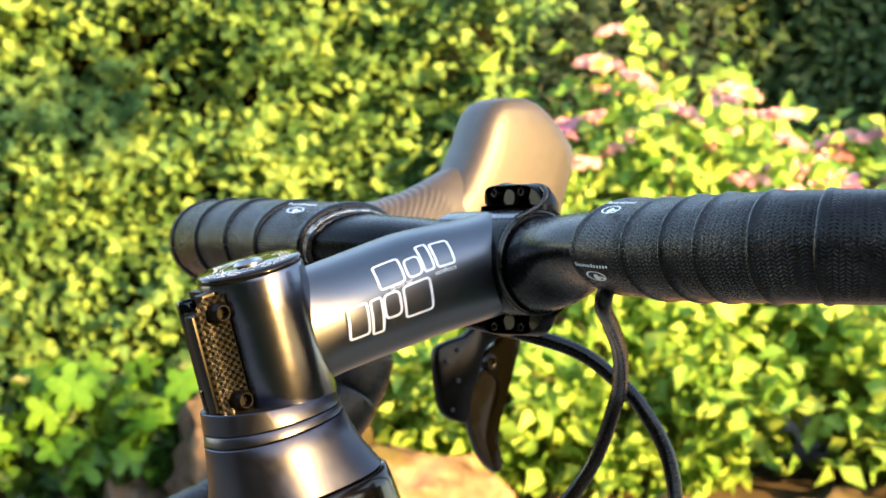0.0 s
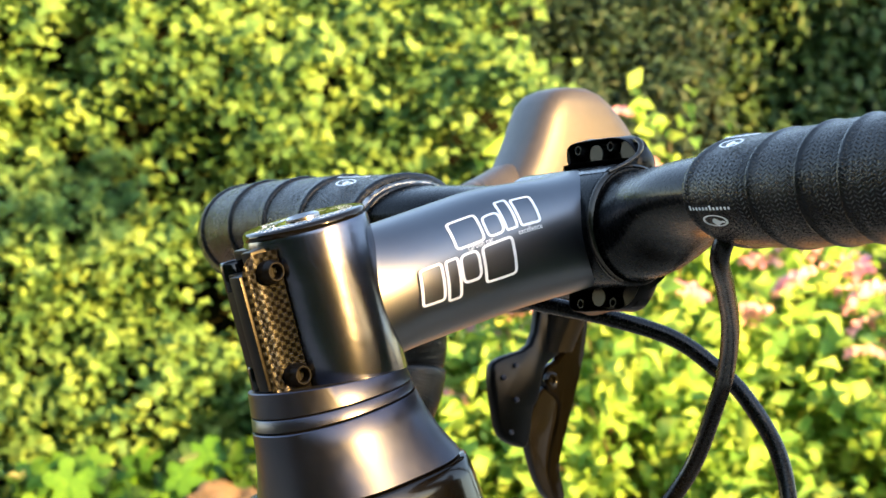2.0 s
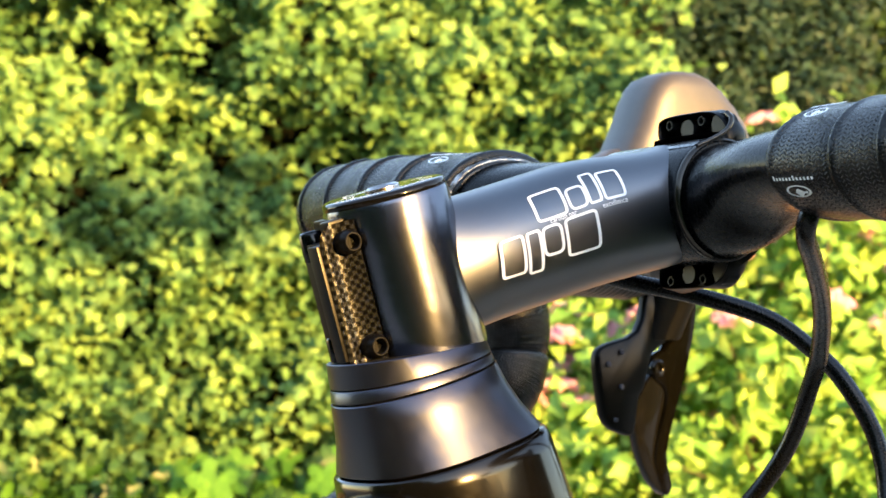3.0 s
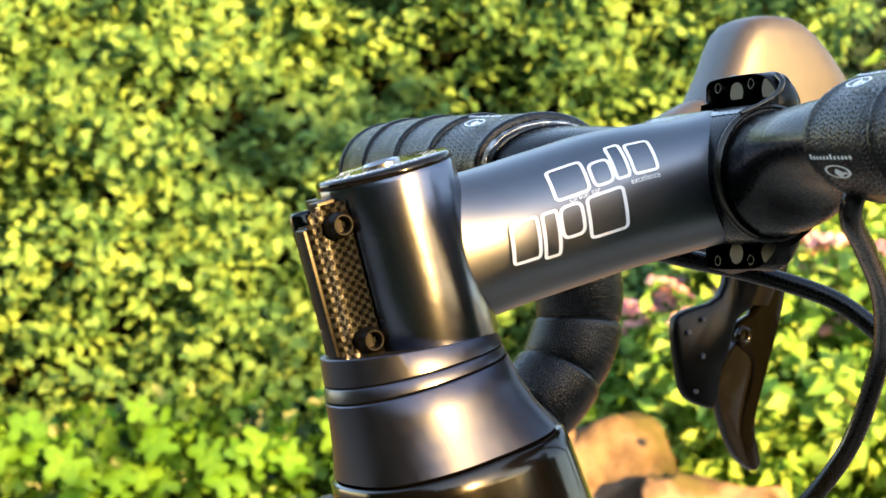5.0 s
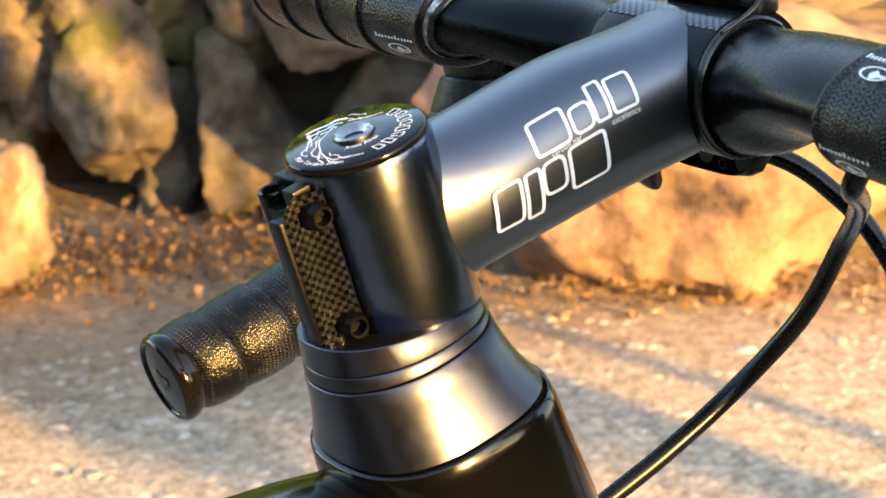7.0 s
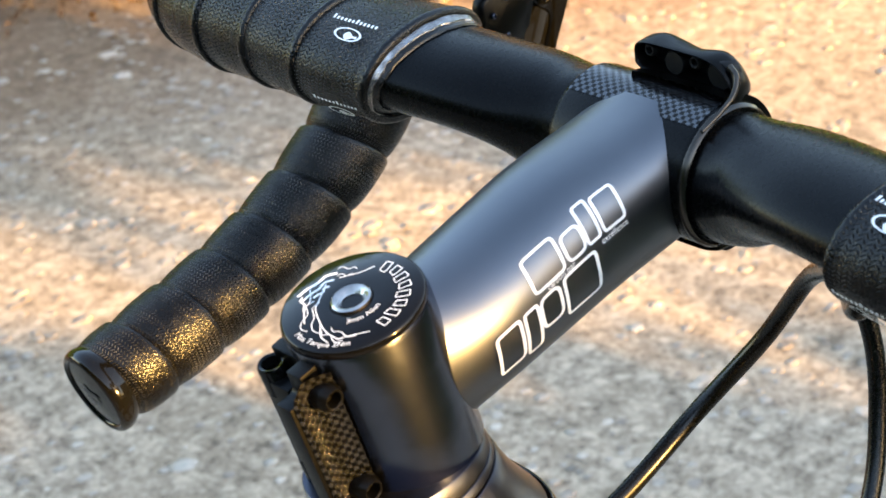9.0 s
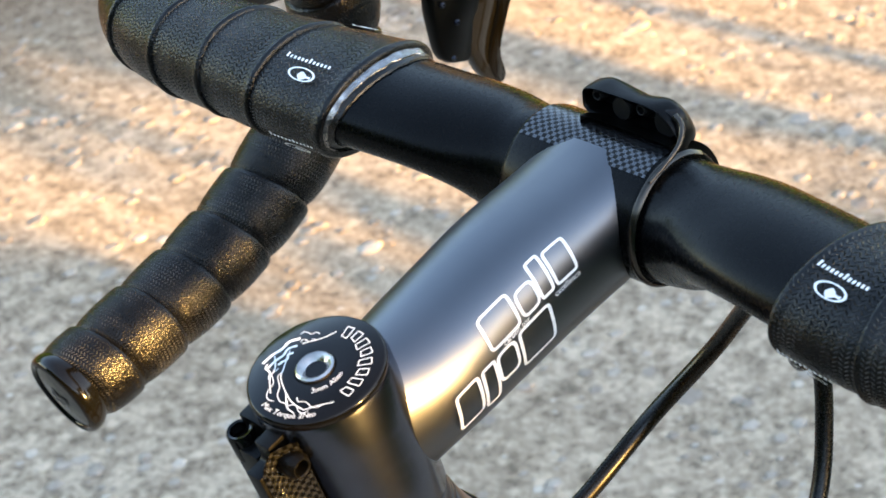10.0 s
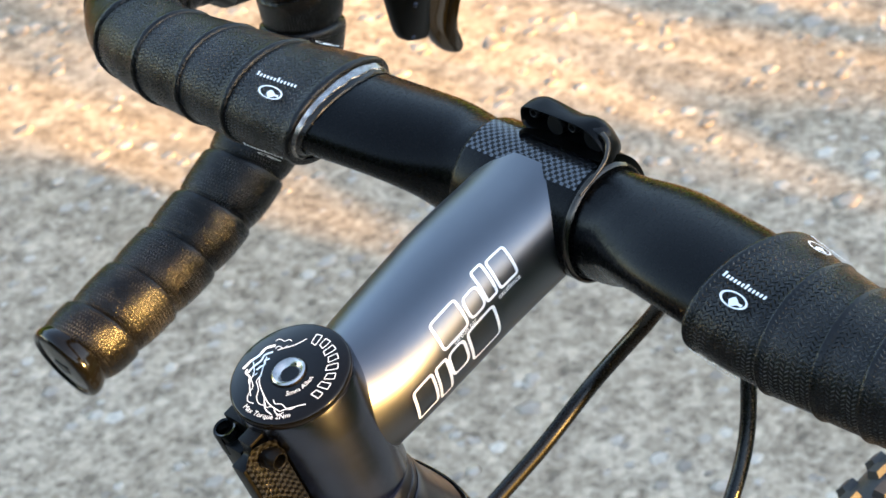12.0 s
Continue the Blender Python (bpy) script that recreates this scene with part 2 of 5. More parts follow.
# granite tone is lowered so its colour carries shade on the wall boulders
M_STONE = stone_material("shade_darkened_granite", (0.88, 0.88, 0.92))
M_SANDSTONE = stone_material("pale_sandstone", (1.72, 1.52, 1.70))


def ground_material():
    m, nt, b = material("packed_gravel")
    v = coords(nt)
    vo = node(nt, "ShaderNodeTexVoronoi", Scale=42.0)
    nt.links.new(v, vo.inputs["Vector"])
    tone = nt.nodes.new("ShaderNodeSeparateColor")
    nt.links.new(vo.outputs["Color"], tone.inputs[0])
    n1, n2, n3 = noise_tex(nt, v, 30, 10, 0.80), noise_tex(nt, v, 2.5, 5), noise_tex(nt, v, 220, 3)
    # grains of grit, with some larger stones bedded in it
    bedded = calc(nt, 'MULTIPLY', calc(nt, 'MAXIMUM', calc(nt, 'SUBTRACT', tone.outputs[0], 0.55), 0.0), calc(nt, 'MAXIMUM', calc(nt, 'SUBTRACT', 0.42, vo.outputs["Distance"]), 0.0))
    sand = calc(nt, 'MULTIPLY', calc(nt, 'SUBTRACT', noise_tex(nt, v, 110, 5, 0.75), 0.5), 0.62)
    grit = calc(nt, 'ADD', calc(nt, 'MULTIPLY_ADD', n1, 0.85, sand), calc(nt, 'MULTIPLY', bedded, 1.3))
    col = ramp(nt, grit, [(0.30, (0.16, 0.127, 0.092)), (0.43, (0.41, 0.335, 0.250)), (0.58, (0.66, 0.560, 0.435))])
    mix = nt.nodes.new("ShaderNodeMix")
    mix.data_type, mix.blend_type = 'RGBA', 'MULTIPLY'
    mix.inputs["Factor"].default_value = 1.0
    nt.links.new(col, mix.inputs["A"])
    nt.links.new(ramp(nt, n2, [(0.3, (0.87, 0.83, 0.77)), (0.7, (1.1, 1.08, 1.05))]), mix.inputs["B"])
    xyz = nt.nodes.new("ShaderNodeSeparateXYZ")
    nt.links.new(v, xyz.inputs[0])
    # bare brown earth towards the wall foot
    reach = calc(nt, 'ADD', calc(nt, 'MULTIPLY_ADD', xyz.outputs[0], 0.3, xyz.outputs[1]), calc(nt, 'MULTIPLY', noise_tex(nt, v, 5, 6, 0.65), 0.9))
    earth = nt.nodes.new("ShaderNodeMix")
    earth.data_type = 'RGBA'
    nt.links.new(ramp(nt, calc(nt, 'MULTIPLY_ADD', reach, 1.0, -2.68), [(0.2, (0, 0, 0)), (0.75, (1, 1, 1))]), earth.inputs["Factor"])
    nt.links.new(mix.outputs["Result"], earth.inputs["A"])
    nt.links.new(ramp(nt, grit, [(0.30, (0.14, 0.090, 0.055)), (0.46, (0.27, 0.190, 0.12)), (0.62, (0.38, 0.285, 0.19))]), earth.inputs["B"])
    nt.links.new(earth.outputs["Result"], b.inputs["Base Color"])
    b.inputs["Roughness"].default_value = 0.95
    add = nt.nodes.new("ShaderNodeMath")
    add.operation = 'ADD'
    nt.links.new(grit, add.inputs[0])
    nt.links.new(n3, add.inputs[1])
    bump(nt, add.outputs[0], b, 0.15, 0.005)
    return m


M_GROUND = ground_material()
M_SOIL = plain("dark_bed_soil", (0.07, 0.05, 0.035), 0.95, var=0.5, grain=0.6, scale=14)


def pebble_material():
    m, nt, b = material("loose_pebbles")
    g = nt.nodes.new("ShaderNodeNewGeometry")
    n = noise_tex(nt, coords(nt), 160, 4)
    mix = nt.nodes.new("ShaderNodeMix")
    mix.data_type, mix.blend_type = 'RGBA', 'MULTIPLY'
    mix.inputs["Factor"].default_value = 1.0
    nt.links.new(ramp(nt, g.outputs["Random Per Island"], [(0.0, (0.30, 0.250, 0.200)), (0.5, (0.46, 0.400, 0.330)), (0.8, (0.52, 0.45, 0.37)), (1.0, (0.66, 0.59, 0.49))]), mix.inputs["A"])
    nt.links.new(ramp(nt, n, [(0.3, (0.8,) * 3), (0.7, (1.1,) * 3)]), mix.inputs["B"])
    nt.links.new(mix.outputs["Result"], b.inputs["Base Color"])
    b.inputs["Roughness"].default_value = 0.85
    return m


M_PEBBLE = pebble_material()


def lawn_material():
    m, nt, b = material("short_grass")
    v = coords(nt)
    n1, n2 = noise_tex(nt, v, 60, 6, 0.7), noise_tex(nt, v, 1.6, 4)
    mix = nt.nodes.new("ShaderNodeMix")
    mix.data_type, mix.blend_type = 'RGBA', 'MULTIPLY'
    mix.inputs["Factor"].default_value = 1.0
    nt.links.new(ramp(nt, n1, [(0.3, (0.02, 0.04, 0.008)), (0.55, (0.05, 0.085, 0.016)), (0.75, (0.09, 0.125, 0.03))]), mix.inputs["A"])
    nt.links.new(ramp(nt, n2, [(0.3, (0.75, 0.8, 0.7)), (0.7, (1.2, 1.1, 1.0))]), mix.inputs["B"])
    nt.links.new(mix.outputs["Result"], b.inputs["Base Color"])
    b.inputs["Roughness"].default_value = 0.9
    b.inputs["Specular IOR Level"].default_value = 0.2
    bump(nt, n1, b, 1.0, 0.03)
    return m


M_LAWN = lawn_material()


# ---- mesh helpers ----
ROOTS = {}


def thing(name, place, label, category, group="", kind=""):
    """An Empty at the base of a thing; its parts are given in world coordinates."""
    ob = new(name)
    ob.location = place
    ob.empty_display_size = 0.05
    ROOTS[ob.name] = Vector(place)
    return tagged(ob, label, category, group, kind)


def part(name, bm, mat, parent=None, label="", smooth=40, kind=""):
    mesh = bpy.data.meshes.new(name)
    bm.normal_update()
    bm.to_mesh(mesh)
    bm.free()
    mesh.materials.append(mat)
    if smooth:
        mesh.polygons.foreach_set("use_smooth", [True] * len(mesh.polygons))
        mesh.set_sharp_from_angle(angle=radians(smooth))
    ob = new(name, mesh)
    if parent is not None:
        ob.parent = parent
        ob.matrix_parent_inverse = Matrix.Translation(-ROOTS.get(parent.name, Vector()))
    if label:
        ob["label"] = label
    if kind:
        ob["kind"] = kind
    return ob


def bevelled(bm, width, segments=2, angle=35):
    edges = [e for e in bm.edges if len(e.link_faces) == 2 and e.calc_face_angle(0) > radians(angle)]
    bmesh.ops.bevel(bm, geom=edges, offset=width, segments=segments, affect='EDGES', profile=0.6)
    return bm


def box(x0, x1, y0, y1, z0, z1, bev=0.0, seg=2, m=None):
    bm = bmesh.new()
    bmesh.ops.create_cube(bm, size=1, matrix=Matrix.LocRotScale(((x0 + x1) / 2, (y0 + y1) / 2, (z0 + z1) / 2), None, (x1 - x0, y1 - y0, z1 - z0)))
    if bev:
        bevelled(bm, bev, seg)
    if m is not None:
        bm.transform(m)
    return bm


def smooth_path(points, n):
    """Catmull-Rom through the points, n steps a span."""
    p = [Vector(q) for q in points]
    p = [p[0] * 2 - p[1], *p, p[-1] * 2 - p[-2]]
    out = []
    for a, b, c, d in zip(p, p[1:], p[2:], p[3:]):
        for k in range(n):
            t = k / n
            out.append(0.5 * ((2 * b) + (c - a) * t + (2 * a - 5 * b + 4 * c - d) * t * t + (3 * b - a - 3 * c + d) * t ** 3))
    return out + [p[-2]]


def frames(path):
    """Tangent, and two axes carried along the path without twist."""
    out, up = [], None
    for i, q in enumerate(path):
        t = (path[min(i + 1, len(path) - 1)] - path[max(i - 1, 0)]).normalized()
        if up is None:
            up = t.orthogonal().normalized() if abs(t.z) > 0.9 else Vector((0, 0, 1))
        side = t.cross(up).normalized()
        up = side.cross(t).normalized()
        out.append((t, side, up))
    return out


def loft(rings, caps=(True, True), closed=True, bm=None, uvs=None):
    """A skin over rings of equally many points."""
    bm = bm or bmesh.new()
    layer = bm.loops.layers.uv.verify() if uvs else None
    vs = [[bm.verts.new(p) for p in ring] for ring in rings]
    n = len(rings[0])
    for i, (a, b) in enumerate(zip(vs, vs[1:])):
        for j in range(n if closed else n - 1):
            k = (j + 1) % n
            f = bm.faces.new((a[j], a[k], b[k], b[j]))
            if layer is not None:
                for loop, uv in zip(f.loops, (uvs[i][j], uvs[i][j + 1], uvs[i + 1][j + 1], uvs[i + 1][j])):
                    loop[layer].uv = uv
    if closed and caps[0]:
        bm.faces.new(vs[0][::-1])
    if closed and caps[1]:
        bm.faces.new(vs[-1])
    return bm


def sweep(path, radius, seg=20, caps=(True, True), flat=1.0, bm=None, skew=0.0, uv=False):
    """A tube along a path. radius: a number, or f(i / last). flat: height over width. skew: leans the rings along the path."""
    fr, rings, uvs, run = frames(path), [], [], 0.0
    last = len(path) - 1
    for i, (q, (t, s, u)) in enumerate(zip(path, fr)):
        r = radius(i / last) if callable(radius) else radius
        if i:
            run += (q - path[i - 1]).length
        ring = []
        for j in range(seg):
            a = 2 * math.pi * j / seg
            ring.append(q + s * (r * math.cos(a)) + u * (r * flat * math.sin(a)) + t * (skew * math.cos(a)))
        rings.append(ring)
        uvs.append([(run, 2 * math.pi * r * j / seg) for j in range(seg + 1)])
    return loft(rings, caps, True, bm, uvs if uv else None)


def along(path, d0, d1, n):
    """n + 1 points of a path between two lengths along it."""
    lens = [0.0]
    for a, b in zip(path, path[1:]):
        lens.append(lens[-1] + (b - a).length)
    out = []
    for k in range(n + 1):
        d = min(max(d0 + (d1 - d0) * k / n, 0), lens[-1])
        i = max(j for j in range(len(lens)) if lens[j] <= d + 1e-9)
        i = min(i, len(path) - 2)
        out.append(path[i].lerp(path[i + 1], (d - lens[i]) / (lens[i + 1] - lens[i])))
    return out


def merge(*bms):
    out = bms[0]
    for b in bms[1:]:
        me = bpy.data.meshes.new("tmp")
        b.to_mesh(me)
        b.free()
        out.from_mesh(me)
        bpy.data.meshes.remove(me)
    return out


def revolve(profile, seg=48, m=None):
    """profile: (radius, height) from bottom to top round z."""
    rings = [[Vector((r * math.cos(2 * math.pi * j / seg), r * math.sin(2 * math.pi * j / seg), h)) for j in range(seg)] for r, h in profile]
    bm = loft(rings)
    if m is not None:
        bm.transform(m)
    return bm

# ---- ground ----
def uneven(x, y):
    return 0.012 * noise.noise((x * 1.3, y * 1.3, 0)) + 0.004 * noise.noise((x * 6, y * 6, 3))


def wall_line(s):
    """The foot of the retaining wall: s runs from 0 (far end) to 1 (near end)."""
    pts = WALL_PTS
    f_ = s * (len(pts) - 1)
    i = min(int(f_), len(pts) - 2)
    return pts[i].lerp(pts[i + 1], f_ - i)


WALL_PTS = [Vector(p) for p in ((-2.2, 5.6, 0), (-0.6, 4.7, 0), (0.9, 3.95, 0), (1.55, 3.55, 0), (1.85, 3.1, 0), (2.0, 2.55, 0), (2.35, 2.15, 0), (2.95, 1.75, 0), (3.9, 1.2, 0), (6.0, 0.2, 0))]


def ground_sheet():
    near = [-3 + 0.12 * i for i in range(76)]
    axis = [-2500, -600, -150, -40, -15, -8, -5] + near + [7, 9, 14, 30, 80, 300, 900, 2500]
    bm = bmesh.new()
    grid = [[bm.verts.new((x, y, uneven(x, y) if abs(x) < 10 and abs(y) < 10 else 0)) for y in axis] for x in axis]
    for a, b in zip(grid, grid[1:]):
        for j in range(len(axis) - 1):
            bm.faces.new((a[j], b[j], b[j + 1], a[j + 1]))
    return bm


ground = part("ground", ground_sheet(), M_GROUND, smooth=50)
tagged(ground, "packed grey gravel yard with patches of sunlight", "ground", kind="structure")


def lawn_sheet():
    """Lawn on the sun side of the yard, with a wavering edge and a few centimetres of height."""
    bm = bmesh.new()
    xs = [-9 + 0.25 * i for i in range(77)]
    rows = []
    for x in xs:
        edge = -0.95 + 0.07 * noise.noise((x * 1.7, 0, 4)) + 0.03 * noise.noise((x * 6, 0, 4))
        rows.append([bm.verts.new((x, y, z + 0.006 * noise.noise((x * 3, y * 3, 1)))) for y, z in ((edge, -0.015), (edge - 0.02, 0.022), (edge - 0.4, 0.03), (edge - 1.2, 0.03), (-3.0, 0.03), (-4.6, 0.03), (-9.0, 0.03))])
    for a, b in zip(rows, rows[1:]):
        for j in range(6):
            bm.faces.new((a[j + 1], b[j + 1], b[j], a[j]))
    return bm


tagged(part("lawn", lawn_sheet(), M_LAWN, smooth=60), "short green lawn along the sunny side of the yard", "lawn", kind="structure")


def pebble_field(count, box_, size, mat, name, label, seed):
    rnd = random.Random(seed)
    verts, faces = [], []
    base = [(1, 0, 0), (0.3, 0.95, 0), (-0.8, 0.6, 0), (-0.8, -0.6, 0), (0.3, -0.95, 0)]
    for _ in range(count):
        x, y = rnd.uniform(*box_[0]), rnd.uniform(*box_[1])
        s = size * rnd.uniform(0.4, 1.0) ** 2 * (1.8 if rnd.random() < 0.06 else 1)
        a, k = rnd.uniform(0, 6.28), len(verts)
        z = uneven(x, y)
        fl = rnd.uniform(0.04, 0.10)
        for lift, grow in ((-0.15, 0.95), (0.25, 1.0), (0.75, 0.55)):
            for bx, by, _z in base:
                j = rnd.uniform(0.8, 1.15) * grow
                verts.append((x + s * j * (bx * math.cos(a) - by * math.sin(a)), y + s * j * 0.8 * (bx * math.sin(a) + by * math.cos(a)), z + s * lift * fl * rnd.uniform(0.85, 1.15)))
        for r in (0, 5):
            for j in range(5):
                faces.append((k + r + j, k + r + (j + 1) % 5, k + r + 5 + (j + 1) % 5, k + r + 5 + j))
        faces.append(tuple(k + 10 + j for j in range(5)))
    me = bpy.data.meshes.new(name)
    me.from_pydata(verts, [], faces)
    me.materials.append(mat)
    me.polygons.foreach_set("use_smooth", [True] * len(me.polygons))
    return tagged(new(name, me), label, "gravel", kind="stuff")


# ---- retaining wall of boulders ----
wall = thing("retaining_wall", (2.0, 2.6, 0), "dry retaining wall of rough sandy boulders, moss on some", "wall", kind="structure")


def boulder(name, place, size, turn, seed, parent, blocky=0.5, label="", tilt=(0, 0), mat=None):
    """A broken block: a boxy round form, split along random planes, with a rough skin."""
    rnd = random.Random(seed)
    bm = bmesh.new()
    bmesh.ops.create_icosphere(bm, subdivisions=5 if seed < 60 else 3, radius=1)
    off = Vector((rnd.uniform(0, 50), rnd.uniform(0, 50), rnd.uniform(0, 50)))
    e = 2.6 + 3.0 * blocky
    planes = [(Vector((rnd.gauss(0, 1), rnd.gauss(0, 1), rnd.gauss(0, 1))).normalized(), rnd.uniform(0.64, 0.98)) for _ in range(16)]
    taper, shear = rnd.uniform(-0.38, 0.38), rnd.uniform(-0.25, 0.25)
    for v in bm.verts:
        p = v.co.copy()
        q = p / (abs(p.x) ** e + abs(p.y) ** e + abs(p.z) ** e) ** (1 / e)
        for n_, d in planes:
            over = q.dot(n_) - d
            if over > 0:
                q -= n_ * over * 0.96
        q.x = q.x * (1 + taper * q.z) + shear * q.z
        w = Vector((q.x * size[0] / 2, q.y * size[1] / 2, q.z * size[2] / 2))
        rough = 0.036 * noise.noise(w * 7 + off) + 0.030 * (0.4 - abs(noise.noise(w * 14 + off))) + 0.014 * noise.noise(w * 31 + off) + 0.004 * noise.noise(w * 80 + off)
        v.co = w + p * rough
    bm.transform(Matrix.Translation(place) @ Euler((radians(tilt[0]), radians(tilt[1]), radians(turn))).to_matrix().to_4x4())
    return part(name, bm, mat or M_STONE, parent, label, smooth=50)

WALL_TURN = -38
# width, depth, height and place of the boulders that show
for k, (x, y, z, w, d, h, lean) in enumerate((
        (1.575, 3.60, 0.43, 0.17, 0.26, 0.30, 10), (1.635, 3.49, 0.236, 0.19, 0.28, 0.42, -8), (1.40, 3.80, 0.33, 0.20, 0.30, 0.36, 6),
        (1.885, 3.345, 0.45, 0.21, 0.28, 0.24, 6), (1.83, 3.32, 0.18, 0.17, 0.28, 0.36, -6), (1.755, 3.49, 0.40, 0.19, 0.24, 0.20, -6),
        (1.77, 3.47, 0.10, 0.16, 0.26, 0.34, 10), (1.12, 3.21, 0.09, 0.34, 0.34, 0.32, -6), (2.09, 3.15, 0.24, 0.25, 0.30, 0.30, 5),
        (2.00, 3.10, 0.53, 0.42, 0.30, 0.32, -4), (1.60, 3.72, 0.58, 0.26, 0.24, 0.18, 4), (1.18, 3.90, 0.30, 0.30, 0.34, 0.56, -5), (2.02, 3.02, 0.06, 0.30, 0.28, 0.24, 8), (1.93, 3.10, 0.58, 0.24, 0.26, 0.36, 4),
        (1.465, 3.61, 0.34, 0.15, 0.24, 0.32, -12), (1.40, 3.70, 0.15, 0.26, 0.28, 0.24, 6))):
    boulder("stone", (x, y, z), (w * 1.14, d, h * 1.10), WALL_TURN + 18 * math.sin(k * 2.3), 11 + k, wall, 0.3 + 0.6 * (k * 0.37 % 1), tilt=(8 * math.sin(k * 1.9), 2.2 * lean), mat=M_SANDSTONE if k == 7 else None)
# the long flat-faced blocks towards the near end
for k, (x, y, z, w, d, h) in enumerate(((2.21, 2.41, 0.20, 0.94, 0.50, 0.66), (3.02, 1.93, 0.20, 0.80, 0.48, 0.58), (2.22, 2.84, 0.50, 0.34, 0.3, 0.24), (3.7, 1.5, 0.2, 0.9, 0.5, 0.55))):
    boulder("stone", (x, y, z), (w, d, h), -30, 41 + k, wall, 0.9, tilt=(0, 3), mat=M_SANDSTONE)
rnd = random.Random(5)
for k in range(26):
    s = k / 25
    p = wall_line(0.08 + 0.9 * s)
    if 1.2 < p.x < 3.4:
        p = p + Vector((0.34, 0.42, 0))
    for z, h in ((0.12, 0.34), (0.40, 0.28)):
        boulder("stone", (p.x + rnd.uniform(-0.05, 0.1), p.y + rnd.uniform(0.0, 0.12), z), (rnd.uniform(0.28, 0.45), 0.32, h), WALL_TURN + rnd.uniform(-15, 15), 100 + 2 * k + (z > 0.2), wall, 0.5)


def bed_sheet():
    """Raised soil behind the wall."""
    bm = bmesh.new()
    rows = []
    for i in range(60):
        p = wall_line(i / 59)
        out = Vector((0.60, 0.80, 0))
        rows.append([bm.verts.new(p + out * d + Vector((0, 0, z + 0.03 * noise.noise((i * 0.7, d * 3, 0))))) for d, z in ((0.30, 0.0), (0.40, 0.44), (0.8, 0.52), (1.6, 0.56), (3.2, 0.58), (7, 0.6))])
    for a, b in zip(rows, rows[1:]):
        for j in range(5):
            bm.faces.new((a[j], b[j], b[j + 1], a[j + 1]))
    return bm


tagged(part("planting_bed", bed_sheet(), M_SOIL, smooth=60), "dark soil of the raised planting bed", "ground", kind="structure")

# ---- bicycle: axes ----
HOLE = Vector((0, 0, 1.0))
AF, AU, AY = Vector((0.9563, 0, 0.2924)), Vector((-0.2924, 0, 0.9563)), Vector((0, 1, 0))


def S(f, y, u):
    return HOLE + AF * f + AY * y + AU * u


STEER = Matrix(((AF.x, 0, AU.x, HOLE.x), (0, 1, 0, HOLE.y), (AF.z, 0, AU.z, HOLE.z), (0, 0, 0, 1)))   # local x ahead, y left, z up the steerer
BAR = Vector((0.0995, 0, 1.0))
bike = thing("bicycle", (0.30, 0, 0), "black drop-bar gravel bicycle with dark carbon cockpit, parked upright", "bicycle")

# ---- stem ----
def stem_section(f):
    """Half width, half height, centre height and squareness of the stem tube, f metres ahead of the steerer."""
    t = min(max((f - 0.002) / 0.092, 0), 1)
    k = min(max((t - 0.55) / 0.45, 0), 1)
    k = k * k * (3 - 2 * k)
    return 0.0180 + 0.0008 * t, 0.0176 + 0.0006 * t - 0.0012 * k, -0.0253 - 0.0028 * k, 2.0 + 0.6 * t


def stem_tube():
    """From the steerer clamp to the bar clamp: oval, growing wider and boxier ahead."""
    rings, n = [], 64
    for i in range(33):
        t = i / 32
        f = 0.002 + t * 0.092
        ry, ru, uc, e = stem_section(f)
        if t < 0.30:
            g = (0.30 - t) / 0.30
            ry *= 1 - 0.24 * g * g
            ru += 0.0042 * g * g * g
        ring = []
        for j in range(n):
            a = 2 * math.pi * j / n
            c, s = math.cos(a), math.sin(a)
            ring.append(S(f, math.copysign(abs(c) ** (2 / e), c) * ry, uc + math.copysign(abs(s) ** (2 / e), s) * ru))
        rings.append(ring)
    return loft(rings)


stem = part("stem", stem_tube(), M_STEMTUBE, bike, "satin black carbon stem with white outlined decal", smooth=60)

clamp = revolve([(0.0150, -0.0458), (0.0169, -0.0456), (0.0172, -0.0448), (0.0171, -0.030), (0.0170, -0.015), (0.0170, -0.0036), (0.0166, -0.0024), (0.0150, -0.0022)], 72, STEER)
part("steerer_clamp", clamp, M_CLAMP, stem, "dark polished steerer clamp")


def ear(y0, y1, f0, lean=0.0):
    bm = box(f0, -0.010, y0, y1, -0.0452, -0.0040)
    vert = [e for e in bm.edges if abs(e.verts[0].co.y - e.verts[1].co.y) > 1e-6 and e.verts[0].co.x < f0 + 1e-4]
    bmesh.ops.bevel(bm, geom=vert, offset=0.0052, segments=9, affect='EDGES')
    bevelled(bm, 0.0004, 2)
    bm.transform(STEER)
    return bm


part("clamp_ear", ear(-0.0040, 0.0008, -0.0262), M_BLACKMETAL, stem)
part("clamp_ear", ear(0.0014, 0.0105, -0.0222), M_BLACKMETAL, stem)
for u in (-0.0098, -0.0379):
    part("barrel_nut", revolve([(0.0026, -0.0042), (0.0034, -0.0040), (0.0034, 0.0030), (0.0030, 0.0036), (0.0024, 0.0034), (0.0020, -0.0010)], 28, STEER @ Matrix.Translation((-0.0192, 0.0090, u))), M_PLUG, stem, "hollow black barrel nut", smooth=40)


